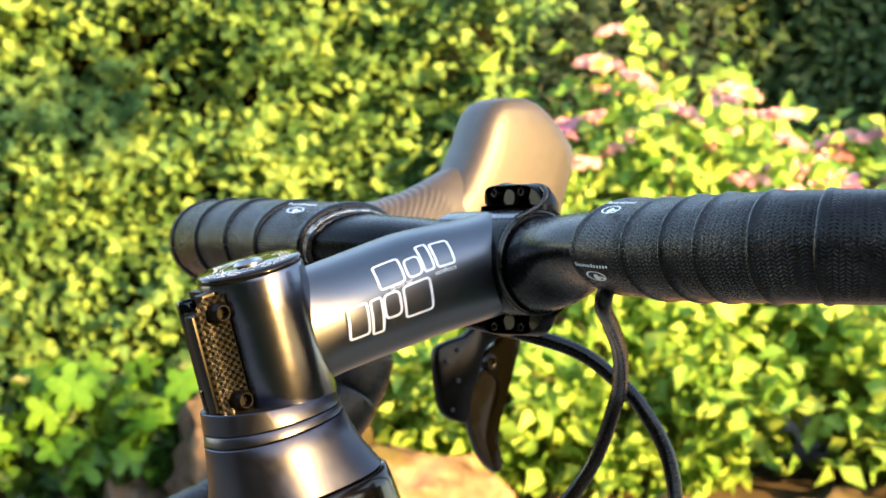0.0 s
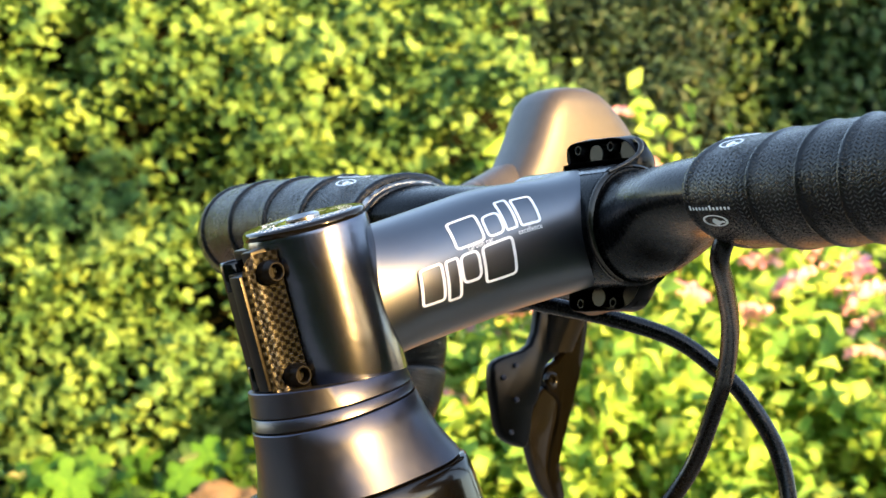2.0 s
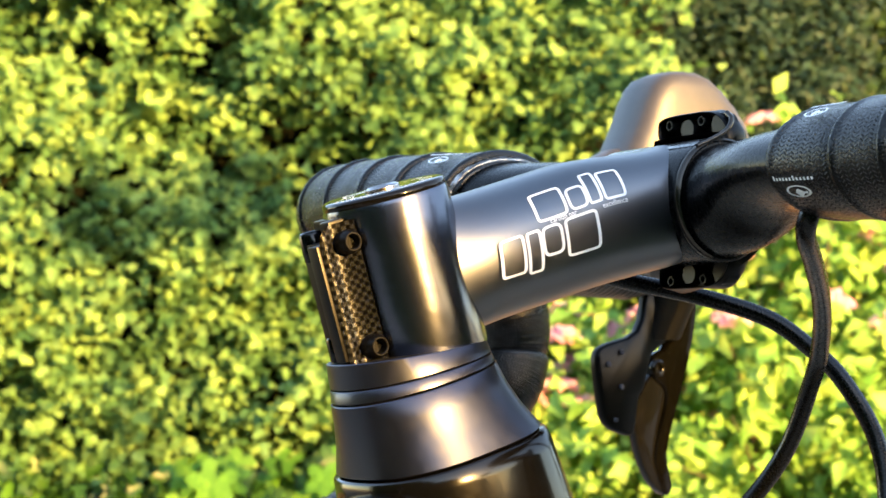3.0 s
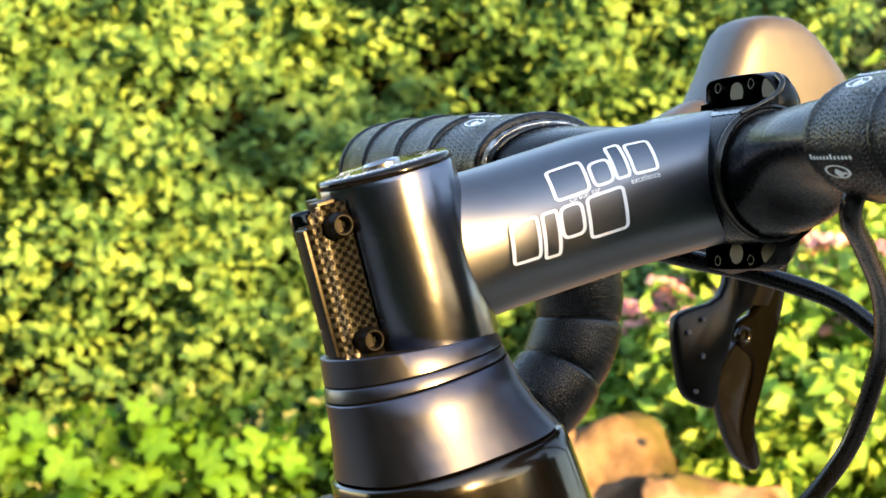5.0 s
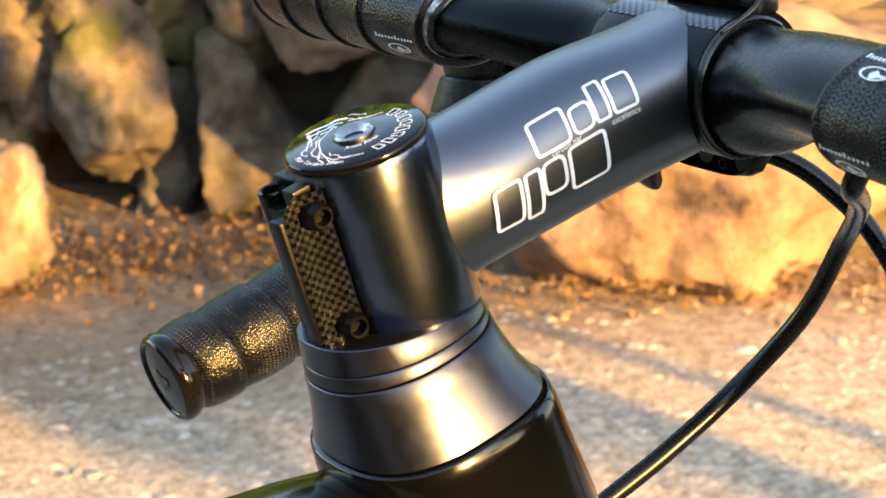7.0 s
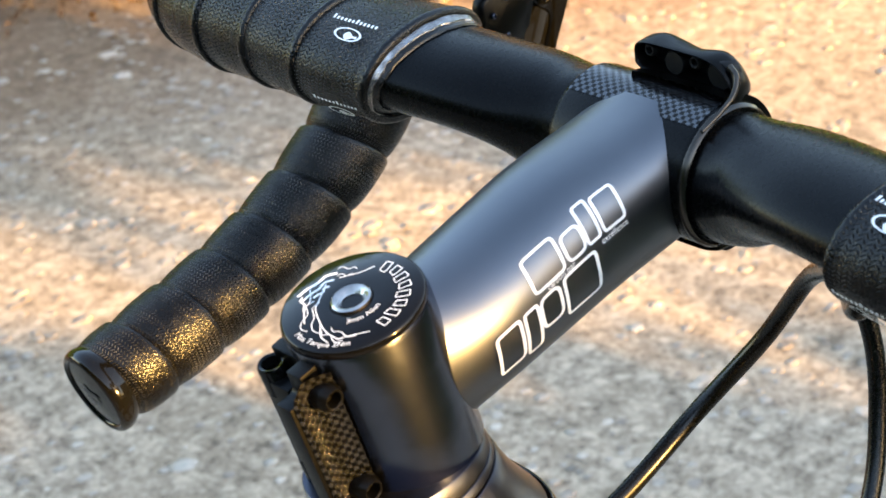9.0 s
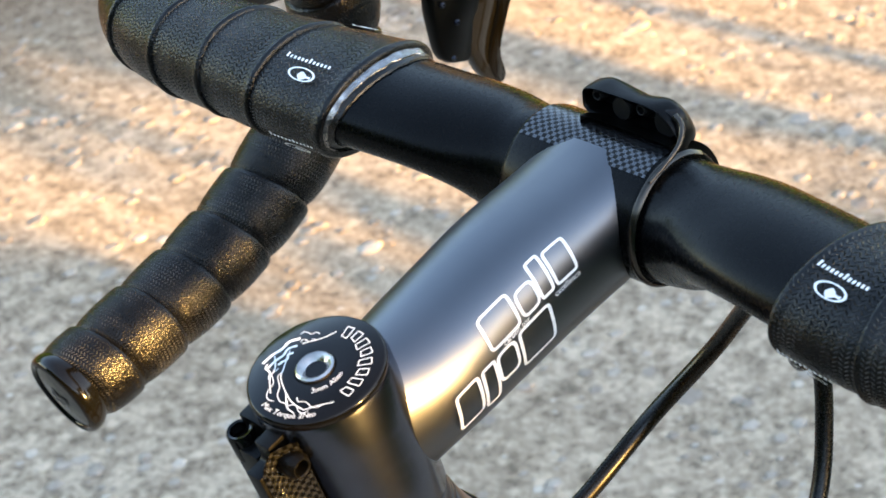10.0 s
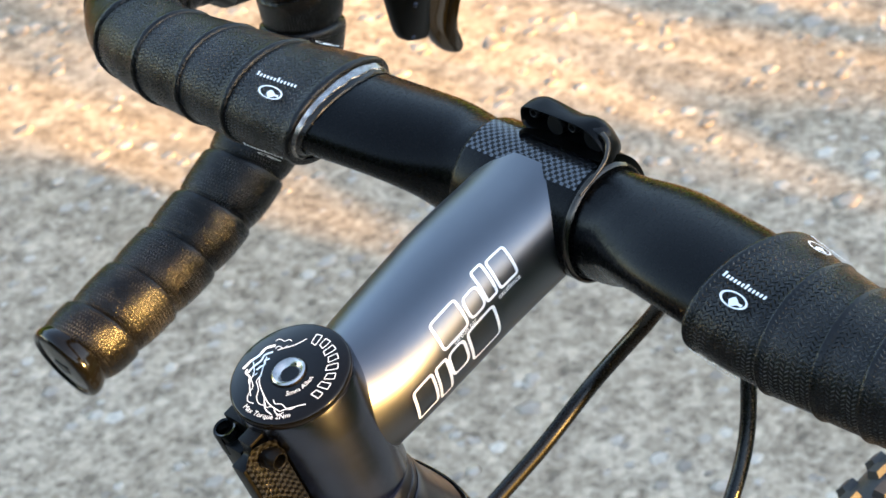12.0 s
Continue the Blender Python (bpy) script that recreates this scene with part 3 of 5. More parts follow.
def weave_panel():
    """Woven strip over the pinch ear, curling into the clamp barrel."""
    prof = [(-0.0253, -0.0043), (-0.0249, -0.0047), (-0.0243, -0.0050), (-0.0236, -0.0051), (-0.0228, -0.0049), (-0.0216, -0.0047), (-0.0204, -0.0049), (-0.0186, -0.0058), (-0.0170, -0.0068), (-0.0158, -0.0080)]
    run = [0.0]
    for a, b in zip(prof, prof[1:]):
        run.append(run[-1] + math.dist(a, b))
    n = 26
    rings, uvs = [], []
    for i in range(n + 1):
        k = i / n
        ring, uv = [], []
        for (f, y), r in zip(prof, run):
            cut = 0.0044 - math.sqrt(0.0044 ** 2 - max(0.0, 0.0044 - (f + 0.0253)) ** 2)
            u = -0.0445 + cut + (0.0398 - 2 * cut) * k
            ring.append(S(f, y, u))
            uv.append((r, u))
        rings.append(ring)
        uvs.append(uv)
    bm = loft(rings, (False, False), False, None, uvs)
    bmesh.ops.solidify(bm, geom=bm.faces[:], thickness=0.0007)
    return bm


part("weave_panel", weave_panel(), M_WEAVE, stem, "bronze-black woven carbon panel")


def cap_screw(place, axis, r, length, socket):
    """A cap screw: knurl-free head with a chamfer and a hexagon socket."""
    bm = bmesh.new()
    def ring(rad, h, n, turn=0.0):
        return [bm.verts.new((rad * math.cos(2 * math.pi * j / n + turn), rad * math.sin(2 * math.pi * j / n + turn), h)) for j in range(n)]
    n = 24
    rows = [ring(r, 0, n), ring(r, length * 0.55, n), ring(r * 0.98, length * 0.72, n), ring(r * 0.74, length, n), ring(socket * 1.12, length, n), ring(socket, length * 0.96, n), ring(socket * 0.93, length * 0.4, n)]
    for a, b in zip(rows, rows[1:]):
        for j in range(n):
            bm.faces.new((a[j], a[(j + 1) % n], b[(j + 1) % n], b[j]))
    bm.faces.new(rows[-1])
    q = Vector((0, 0, 1)).rotation_difference(Vector(axis)).to_matrix().to_4x4()
    bm.transform(Matrix.Translation(place) @ q)
    return bm


for u in (-0.0101, -0.0379):
    part("pinch_bolt", cap_screw(S(-0.0183, -0.0046, u), (0, -1, 0), 0.0032, 0.0050, 0.0019), M_BLACKMETAL, stem, "small black hex socket bolt", smooth=30)

# top cap
cap = part("top_cap", revolve([(0.0120, -0.0030), (0.0162, -0.0028), (0.0166, -0.0022), (0.0166, -0.0012), (0.0163, -0.0006), (0.0158, -0.0003), (0.0050, -0.0003), (0.0047, -0.0006)], 72, STEER), M_CAPBLACK, stem, "round black steerer cap with white print")
part("cap_bolt", revolve([(0.0030, -0.0012), (0.0046, -0.0008), (0.0046, 0.0004), (0.0041, 0.0008), (0.0034, 0.0005), (0.0022, -0.0010), (0.0019, -0.0014), (0.0017, -0.0040)], 36, STEER), M_STEEL, cap, "bare steel countersunk bolt")

# white print on the cap: plain strokes and swirls, and two lines of writing
def stroke(points, width, height=0.00005):
    """A flat ribbon on the cap, in millimetres ahead and to the left of its centre."""
    p = smooth_path([(a, b, 0) for a, b in points], 6)
    rows = []
    for i, q in enumerate(p):
        t = (p[min(i + 1, len(p) - 1)] - p[max(i - 1, 0)]).normalized()
        w = Vector((-t.y, t.x, 0)) * width / 2
        rows.append([S(*((q + w) * 0.001)[:2], -0.0003 + height), S(*((q - w) * 0.001)[:2], -0.0003 + height)])
    bm = loft(rows, (False, False), False)
    bmesh.ops.recalc_face_normals(bm, faces=bm.faces[:])
    return bm


def polar(r, deg):
    return (r * math.cos(radians(deg)), r * math.sin(radians(deg)))


print_strokes = []
# flowing swirls on the far half of the cap
for r0, r1, a0, a1, w in ((11.2, 13.2, 64, 112, 0.8), (9.6, 11.4, 72, 118, 0.6), (12.4, 10.4, 112, 136, 0.5), (8.4, 9.2, 84, 112, 0.6)):
    print_strokes.append(stroke([polar(r0 + (r1 - r0) * k / 4 + 0.5 * math.sin(k * 2.1), a0 + (a1 - a0) * k / 4) for k in range(5)], w))
for r0, r1, a0, a1, sway in ((9.0, 12.6, 118, 172, 0.8), (7.6, 11.4, 122, 190, 0.6), (10.2, 13.2, 186, 218, 0.7), (8.8, 12.4, 196, 232, 0.5), (8.6, 10.4, 44, 66, 0.5), (10.6, 12.8, 40, 62, 0.4)):
    print_strokes.append(stroke([polar(r0 + (r1 - r0) * k / 6 + sway * math.sin(k * 1.7), a0 + (a1 - a0) * k / 6) for k in range(7)], 0.22))
# a row of plain outlined blocks along the near rim
for k in range(8):
    a = 258 + k * 14.5
    lo, hi = 10.6 - 0.5 * (k % 2), 13.4
    for pair in (((lo, a), (lo + 0.2, a + 9)), ((hi, a + 2), (hi - 0.2, a + 10)), ((lo, a), (hi, a + 2)), ((lo + 0.2, a + 9), (hi - 0.2, a + 10))):
        (r0, a0), (r1, a1) = pair
        print_strokes.append(stroke([polar(r0 + (r1 - r0) * q, a0 + (a1 - a0) * q) for q in (0.0, 0.5, 1.0)], 0.26))
# sweeping thin lines across the far and near quarters
for pts in (((-2.0, 11.8), (-4.5, 9.0), (-7.5, 7.6), (-10.6, 4.2)), ((1.0, 9.6), (-3.6, 7.0), (-6.4, 5.0), (-9.8, -1.6), (-10.4, -6.6)), ((-10.4, -6.6), (-8.2, -8.4), (-5.2, -11.4)), ((-9.0, 0.6), (-11.6, -2.4), (-12.2, -5.4)), ((4.0, 8.4), (7.6, 5.2), (10.6, 3.6))):
    print_strokes.append(stroke(pts, 0.28))
part("cap_print", merge(*print_strokes), M_WHITE, cap, "white printed swirls and marks", smooth=0)


def lettering(text, size, place):
    """A line of writing as a mesh; place(x, y) takes a point of the line to the world."""
    cu = bpy.data.curves.new("text", "FONT")
    cu.body, cu.size, cu.align_x, cu.resolution_u = text, size, 'CENTER', 3
    ob = bpy.data.objects.new("text", cu)
    scene.collection.objects.link(ob)
    bpy.context.view_layer.update()
    me = bpy.data.meshes.new_from_object(ob.evaluated_get(bpy.context.evaluated_depsgraph_get()))
    bm = bmesh.new()
    bm.from_mesh(me)
    bpy.data.objects.remove(ob)
    bpy.data.meshes.remove(me)
    bpy.data.curves.remove(cu)
    bmesh.ops.subdivide_edges(bm, edges=[e for e in bm.edges if e.calc_length() > size * 0.6], cuts=2)
    for v in bm.verts:
        v.co = place(v.co.x, v.co.y)
    return bm


def round_cap(radius, mid):
    """Places writing round the cap, its feet outwards, read from the rider's right."""
    def place(x, y):
        a = radians(mid) + x / radius
        r = radius - y
        return S(r * math.cos(a), r * math.sin(a), -0.00022)
    return place


part("cap_writing", merge(lettering("3mm Allen", 0.0021, round_cap(0.0075, 252)), lettering("Max Torque 2Nm", 0.0021, round_cap(0.0147, 196))), M_WHITE, cap, "small white torque and key size writing", smooth=0)

# decal on the stem's flank: outlined blocks and a line of small writing
def on_stem(f, a, lift=0.00012):
    """A point of the stem's flank: f metres ahead of the steerer, a metres round from its right-hand side, upwards."""
    ry, ru, uc, e = stem_section(f)
    th = a / 0.0180
    c, s = math.cos(th), math.sin(th)
    return S(f, -math.copysign(abs(c) ** (2 / e), c) * ry - lift * c, uc + math.copysign(abs(s) ** (2 / e), s) * ru + lift * s)


def outline(points, width, o, ex, ey):
    """A closed line round a block, in decal units; o, ex, ey lay it on the stem."""
    fine = []
    for a, b in zip(points, points[1:] + points[:1]):
        a, b = Vector(a), Vector(b)
        m = max(1, round((b - a).length / 0.6))
        fine += [a.lerp(b, k / m) for k in range(m)]
    n = len(fine)
    rows = []
    for i in range(n + 1):
        q, d0, d1 = fine[i % n], (fine[i % n] - fine[i - 1 if i < n else n - 1]), (fine[(i + 1) % n] - fine[i % n])
        d0.normalize(), d1.normalize()
        nrm = Vector((-d0.y - d1.y, d0.x + d1.x))
        nrm = nrm / max(nrm.length_squared, 1.0) * width
        rows.append([on_stem(*(o + ex * p.x + ey * p.y)) for p in (q + nrm, q - nrm)])
    bm = loft(rows, (False, False), False)
    bmesh.ops.remove_doubles(bm, verts=bm.verts[:], dist=1e-6)
    bmesh.ops.recalc_face_normals(bm, faces=bm.faces[:])
    return bm


def rounded(cx, cy, hw, hh, lean, e=3.0, n=28):
    """A rounded block that leans ahead: centre, half width, half height."""
    pts = []
    for j in range(n):
        a = 2 * math.pi * j / n
        c, s = math.cos(a), math.sin(a)
        y = math.copysign(abs(s) ** (2 / e), s) * hh
        pts.append((cx + math.copysign(abs(c) ** (2 / e), c) * hw + lean * y, cy + y))
    return pts


def decal_row(o, ex, ey):
    """Four plain leaning blocks of uneven height, in outline."""
    shapes = (
        rounded(2.5, 2.4, 2.3, 2.5, 0.06, 9.0), rounded(6.8, 1.9, 1.35, 1.9, 0.06, 4.0), rounded(9.5, 2.9, 0.9, 2.9, 0.06, 9.0), rounded(12.6, 2.6, 1.6, 2.7, 0.06, 9.0))
    return [outline(b, 0.44, o, ex, ey) for b in shapes]


for o, ex, ey in ((Vector((0.0338, 0.0056)), Vector((0.00219, 0.0)), Vector((0.0001, 0.00168))), (Vector((0.0530, 0.0036)), Vector((-0.00238, 0.0)), Vector((-0.0001, -0.00165)))):
    for block in decal_row(o, ex, ey):
        part("decal_block", block, M_WHITE, stem, "white outlined block mark", smooth=0)
part("decal_writing", merge(lettering("carbon par", 0.0021, lambda x, y: on_stem(0.0420 + x, 0.0041 + y)), lettering("excellence", 0.0021, lambda x, y: on_stem(0.0600 + x, 0.0034 + y))), M_WHITE, stem, "small white writing", smooth=0)

# bar clamp and faceplate
def round_bar(profile, a0, a1, n, uv=False):
    """A skin round the bar axis: profile (y, radius); angles from straight ahead (along the stem), upwards."""
    rings, uvs = [], []
    for y, r in profile:
        ring, row = [], []
        for j in range(n + 1):
            a = radians(a0 + (a1 - a0) * j / n)
            ring.append(BAR + AF * (r * math.cos(a)) + AU * (r * math.sin(a)) + AY * y)
            row.append((y, r * a))
        rings.append(ring)
        uvs.append(row)
    return rings, uvs


rings, _ = round_bar([(-0.0222, 0.0158), (-0.0221, 0.0168), (-0.0214, 0.0174), (-0.0195, 0.0176), (-0.010, 0.0176), (0.010, 0.0176), (0.0205, 0.0176), (0.0218, 0.0173), (0.0224, 0.0166), (0.0225, 0.0158)], 0, 360 * 63 / 64, 63)
part("bar_clamp", loft(rings), M_SATIN, stem, "dark clamp band round the bar", smooth=50)
rings, uvs = round_bar([(-0.0198, 0.01775), (0.0, 0.01780), (0.0210, 0.01775)], 62, 106, 16, True)
bm = loft(rings, (False, False), False, None, uvs)
part("weave_band", bm, M_WEAVE, stem, "fine grey carbon weave band", smooth=60)
rings, _ = round_bar([(-0.0221, 0.0161), (-0.0225, 0.0168), (-0.0221, 0.0173), (-0.0214, 0.01770), (-0.0208, 0.01762)], 40, 235, 48)
part("clamp_rim", loft(rings, (False, False), False), M_RIM, stem, "shiny clear-coated clamp edge", smooth=60)


def faceplate():
    rings, _ = round_bar([(-0.0206, 0.0176), (-0.0202, 0.0194), (-0.012, 0.0198), (0.004, 0.0198), (0.0084, 0.0194), (0.0088, 0.0176)], -88, 74, 40)
    bm = loft(rings, (False, False), False)
    bmesh.ops.solidify(bm, geom=bm.faces[:], thickness=0.002)
    return bm


plate = part("faceplate", faceplate(), M_BLACKMETAL, stem, smooth=50)


def bolt_loop(up):
    """Oval eye on the faceplate, open towards the rider, with two humps over the bolts."""
    zc = 1.0226 if up > 0 else 0.9798
    yc = -0.0052
    def shape(hw, hh, x, n=48, hump=0.0):
        ring = []
        for j in range(n):
            a = 2 * math.pi * j / n
            c, s_ = math.cos(a), math.sin(a)
            y = yc + math.copysign(abs(c) ** (0.36 if c > 0 else 0.75), c) * hw
            lift = hump * max(0.0, math.cos((y - yc) / hw * 1.5 * math.pi) * -0.5 + 0.5) if s_ > 0 else 0.0
            sink = 0.0048 * min(max((yc - y) / hw, 0.0), 1.0) ** 4      # its one end runs down into the clamp
            ring.append(Vector((x, y, zc + up * (math.copysign(abs(s_) ** 0.48, s_) * hh + lift - sink))))
        return ring
    rows = [shape(0.0144, 0.0031, 0.1080), shape(0.0148, 0.0033, 0.1030), shape(0.0150, 0.0035, 0.1022), shape(0.0153, 0.0038, 0.1020), shape(0.0156, 0.0040, 0.1025), shape(0.0156, 0.0040, 0.1045, hump=0.0004), shape(0.0152, 0.0036, 0.1065, hump=0.0014), shape(0.0147, 0.0028, 0.1085, hump=0.0018), shape(0.0138, 0.0016, 0.1105, hump=0.0012), shape(0.0110, 0.0004, 0.1115)]
    return loft(rows, (True, True)), zc


for up in (1, -1):
    bm, zc = bolt_loop(up)
    bmesh.ops.recalc_face_normals(bm, faces=bm.faces[:])
    part("bolt_eye", bm, M_BLACKMETAL, plate, "black oval bolt eye", smooth=50)
    for y, r in ((-0.0152, 0.0036), (-0.0012, 0.0030)):
        part("barrel_nut", sweep([Vector((x, y, zc - up * 0.0004)) for x in (0.1036, 0.1040, 0.1076)], lambda t, r=r: r * (0.93 if t == 0 else 1.0), 28), M_NUT, plate, "dark round barrel nut", smooth=40)
    for y in (-0.0080, 0.0062):
        part("plate_bolt", cap_screw((0.1060, y, zc + up * 0.0014), (-1, 0, 0), 0.0018, 0.0030, 0.0010), M_NUT, plate, smooth=30)

# the eye's one end runs down into the clamp edge
part("eye_strap", sweep(smooth_path([Vector((0.1040, -0.0180, 1.0252)), Vector((0.1034, -0.0206, 1.0232)), Vector((0.1006, -0.0219, 1.0200)), BAR + AU * 0.0176 + AY * -0.0221 + AF * 0.001, BAR + AU * 0.0170 - AF * 0.0055 + AY * -0.0221], 6), lambda t: 0.0009 - 0.0004 * t, 12), M_RIM, plate, "shiny strap from the bolt eye to the clamp edge", smooth=60)

# ---- handlebar ----
def bar_rows(side):
    """The bar from its middle to one end: x, y, z, half depth and half height; flattened tops, round drops."""
    top = [(0.0995, 0, 1.0, 0.0159, 0.0159), (0.0995, 0.026, 1.0, 0.0160, 0.0157), (0.0982, 0.040, 1.0034, 0.0185, 0.0127), (0.0945, 0.055, 1.0063, 0.0193, 0.0108), (0.0912, 0.075, 1.0075, 0.0193, 0.0108), (0.0875, 0.095, 1.0080, 0.0175, 0.0114), (0.0845, 0.120, 1.0088, 0.0145, 0.0118), (0.0832, 0.145, 1.0090, 0.0124, 0.0120)]
    bend = [(0.0870, 0.166), (0.0985, 0.183), (0.1200, 0.1945), (0.1480, 0.1985)]
    drop = [(0.1720, 0.2000, 0.9950), (0.1830, 0.2010, 0.9760), (0.1830, 0.2020, 0.9550), (0.1710, 0.2030, 0.9340), (0.1450, 0.2045, 0.9110), (0.1150, 0.2060, 0.8940), (0.0850, 0.2075, 0.8830), (0.0575, 0.2085, 0.8745)]
    rows = top + [(x, y, z, 0.0120, 0.0120) for (x, y), z in zip(bend, (1.0090, 1.0085, 1.0075, 1.0045))] + [(*p, 0.0120, 0.0120) for p in drop]
    if side < 0:      # the right half droops a little
        rows = [(x, y, z - 0.0045 * min(max((y - 0.045) / 0.060, 0), 1) * (z > 1.0), a, b) for x, y, z, a, b in rows]
    fine = smooth_path([(x, y * side, z, a, b) for x, y, z, a, b in rows], 8)
    return [q.to_3d() for q in fine], [(q[3], q[4]) for q in fine]


class Bar:
    """One half of the bar, asked by the length along it."""

    def __init__(self, side):
        self.path, self.radii = bar_rows(side)
        self.axes = frames(self.path)
        self.runs = [0.0]
        for a, b in zip(self.path, self.path[1:]):
            self.runs.append(self.runs[-1] + (b - a).length)
        self.total = self.runs[-1]

    def at(self, d):
        d = min(max(d, 0), self.total - 1e-6)
        i = max(k for k in range(len(self.runs) - 1) if self.runs[k] <= d)
        k = (d - self.runs[i]) / (self.runs[i + 1] - self.runs[i])
        t, s, u = [p.lerp(q, k).normalized() for p, q in zip(self.axes[i], self.axes[i + 1])]
        a, b = [p + (q - p) * k for p, q in zip(self.radii[i], self.radii[i + 1])]
        return self.path[i].lerp(self.path[i + 1], k), t, s, u, a, b

    def point(self, d, angle, lift):
        q, t, s, u, a, b = self.at(d)
        return q + s * ((a + lift) * math.cos(angle)) + u * ((b + lift) * math.sin(angle))

    def skin(self, stations, seg=44, caps=(False, False), jag=0.0):
        """stations: (length, lift, shear back, shear up); the shears move the ring along the bar at its rear and top, jag unevenly."""
        rings, uvs, run = [], [], 0.0
        for i, (d, lift, back, up) in enumerate(stations):
            if i:
                run += abs(d - stations[i - 1][0])
            ring = []
            for j in range(seg):
                ang = 2 * math.pi * j / seg
                torn = jag * noise.noise((5 * math.cos(ang), 5 * math.sin(ang), 3.7))
                ring.append(self.point(d + torn + back * math.cos(ang) + up * math.sin(ang), ang, lift))
            rings.append(ring)
            uvs.append([(run, 2 * math.pi * 0.0165 * j / seg) for j in range(seg + 1)])
        return loft(rings, caps, True, None, uvs)


bars = {side: Bar(side) for side in (1, -1)}
bare = merge(*[bars[side].skin([(bars[side].total * k / 120, 0.0, 0.0, 0.0) for k in range(121)], 36, (False, True)) for side in (1, -1)])
bmesh.ops.remove_doubles(bare, verts=bare.verts[:], dist=1e-5)
bmesh.ops.recalc_face_normals(bare, faces=bare.faces[:])
bar = part("handlebar", bare, M_SATIN, bike, "matte black drop bar with flattened tops", smooth=50)


def wrapped(side):
    """Turns of tape: each thin where it dives under the next, with a rounded free edge."""
    b = bars[side]
    rear = -side      # the ring's first axis points ahead on one half and back on the other
    start = 0.0770 if side > 0 else 0.0785
    d, k = start, 0
    rnd_ = random.Random(40 + side)
    while d < b.total - 0.004:
        w = 0.0245 if k == 0 else 0.0205 + rnd_.uniform(-0.0008, 0.0008)
        if side < 0 and k < 5:
            w = (0.0200, 0.0155, 0.0130, 0.0180, 0.0175)[k]
        end = min(d + w + 0.0030, b.total - 0.001)
        drop = d >= 0.2
        base = 0.0028 if drop else 0.0033
        swell = 0.0015 if drop else 0.0006
        back, up = ((0.0022 * rear, -0.0030) if side > 0 else (0.0, 0.0)) if k == 0 else (0.0028 * rear, rnd_.uniform(-0.0008, 0.0008))
        if drop:
            spots = ((0.0, -1.6), (0.014, -0.2), (0.035, 0.55), (0.07, 0.90), (0.14, 1.0), (0.42, 1.0), (0.62, 0.80), (0.78, 0.42), (0.86, 0.0), (0.92, -0.7), (1.0, -1.4))
        else:
            spots = ((0.0, -1.8 if k == 0 else -0.5), (0.004 if k == 0 else 0.010, 0.6), (0.028, 1.5), (0.060, 1.7), (0.090, 1.4), (0.12, 0.95), (0.2, 0.9), (0.4, 0.8), (0.6, 0.65), (0.8, 0.4), (0.94, 0.0), (1.0, -0.9))
        part("tape_wrap", b.skin([(d + (end - d) * q, base + swell * h, back, up) for q, h in spots]), M_TAPE, bar, "black perforated bar tape" if k == 0 else "", smooth=60)
        d += w
        k += 1
    e, t, side_, up_, _a, _b = b.at(b.total)
    rows = [[e + t * h + (side_ * math.cos(2 * math.pi * j / 40) + up_ * math.sin(2 * math.pi * j / 40)) * r for j in range(40)] for r, h in ((0.0140, -0.004), (0.0157, -0.001), (0.0160, 0.001), (0.0157, 0.0026), (0.0150, 0.0036), (0.0140, 0.0041), (0.0133, 0.0039), (0.0128, 0.0032), (0.0080, 0.0038), (0.0010, 0.0041))]
    plug = loft(rows)
    bmesh.ops.recalc_face_normals(plug, faces=plug.faces[:])
    plug_ob = part("end_plug", plug, M_PLUG, bar, "glossy black bar end plug", smooth=40)
    # faint moulded leaf emblem
    emblem = bmesh.new()
    for k in range(7):
        a = radians(-90 + 30 * k) + math.pi / 2
        d_ = side_ * math.cos(a) + up_ * math.sin(a)
        w_ = side_ * -math.sin(a) + up_ * math.cos(a)
        reach = 0.0075 - 0.0008 * abs(k - 3)
        o = e + t * 0.0043 - up_ * 0.002
        emblem.faces.new([emblem.verts.new(o + p) for p in (Vector((0, 0, 0)), d_ * reach * 0.55 - w_ * 0.0009, d_ * reach, d_ * reach * 0.55 + w_ * 0.0009)])
    part("emblem", emblem, M_HOOD, plug_ob, "dark grey moulded leaf emblem", smooth=0)
    # clear film that shows past the tape's cut inner end, in two uneven layers
    back, up = (0.0022 * rear, -0.0030) if side > 0 else (0.0, 0.0)
    reach = (0.0026, 0.0009) if side > 0 else (0.0012, 0.0005)
    for wide, lift, mat, torn in zip(reach, (0.0007, 0.0014), (M_FOIL, M_FILM), (0.0006, 0.0014)):
        part("tape_edge", b.skin([(start - wide, 0.0002, back, up * 1.5), (start - wide + 0.0003, lift, back, up * 1.5), (start - wide * 0.4, lift + 0.0004, back, up * 1.2), (start + 0.0003, lift + 0.0010, back, up)], 72, jag=torn), mat, bar, "shiny cut tape edge", smooth=25)


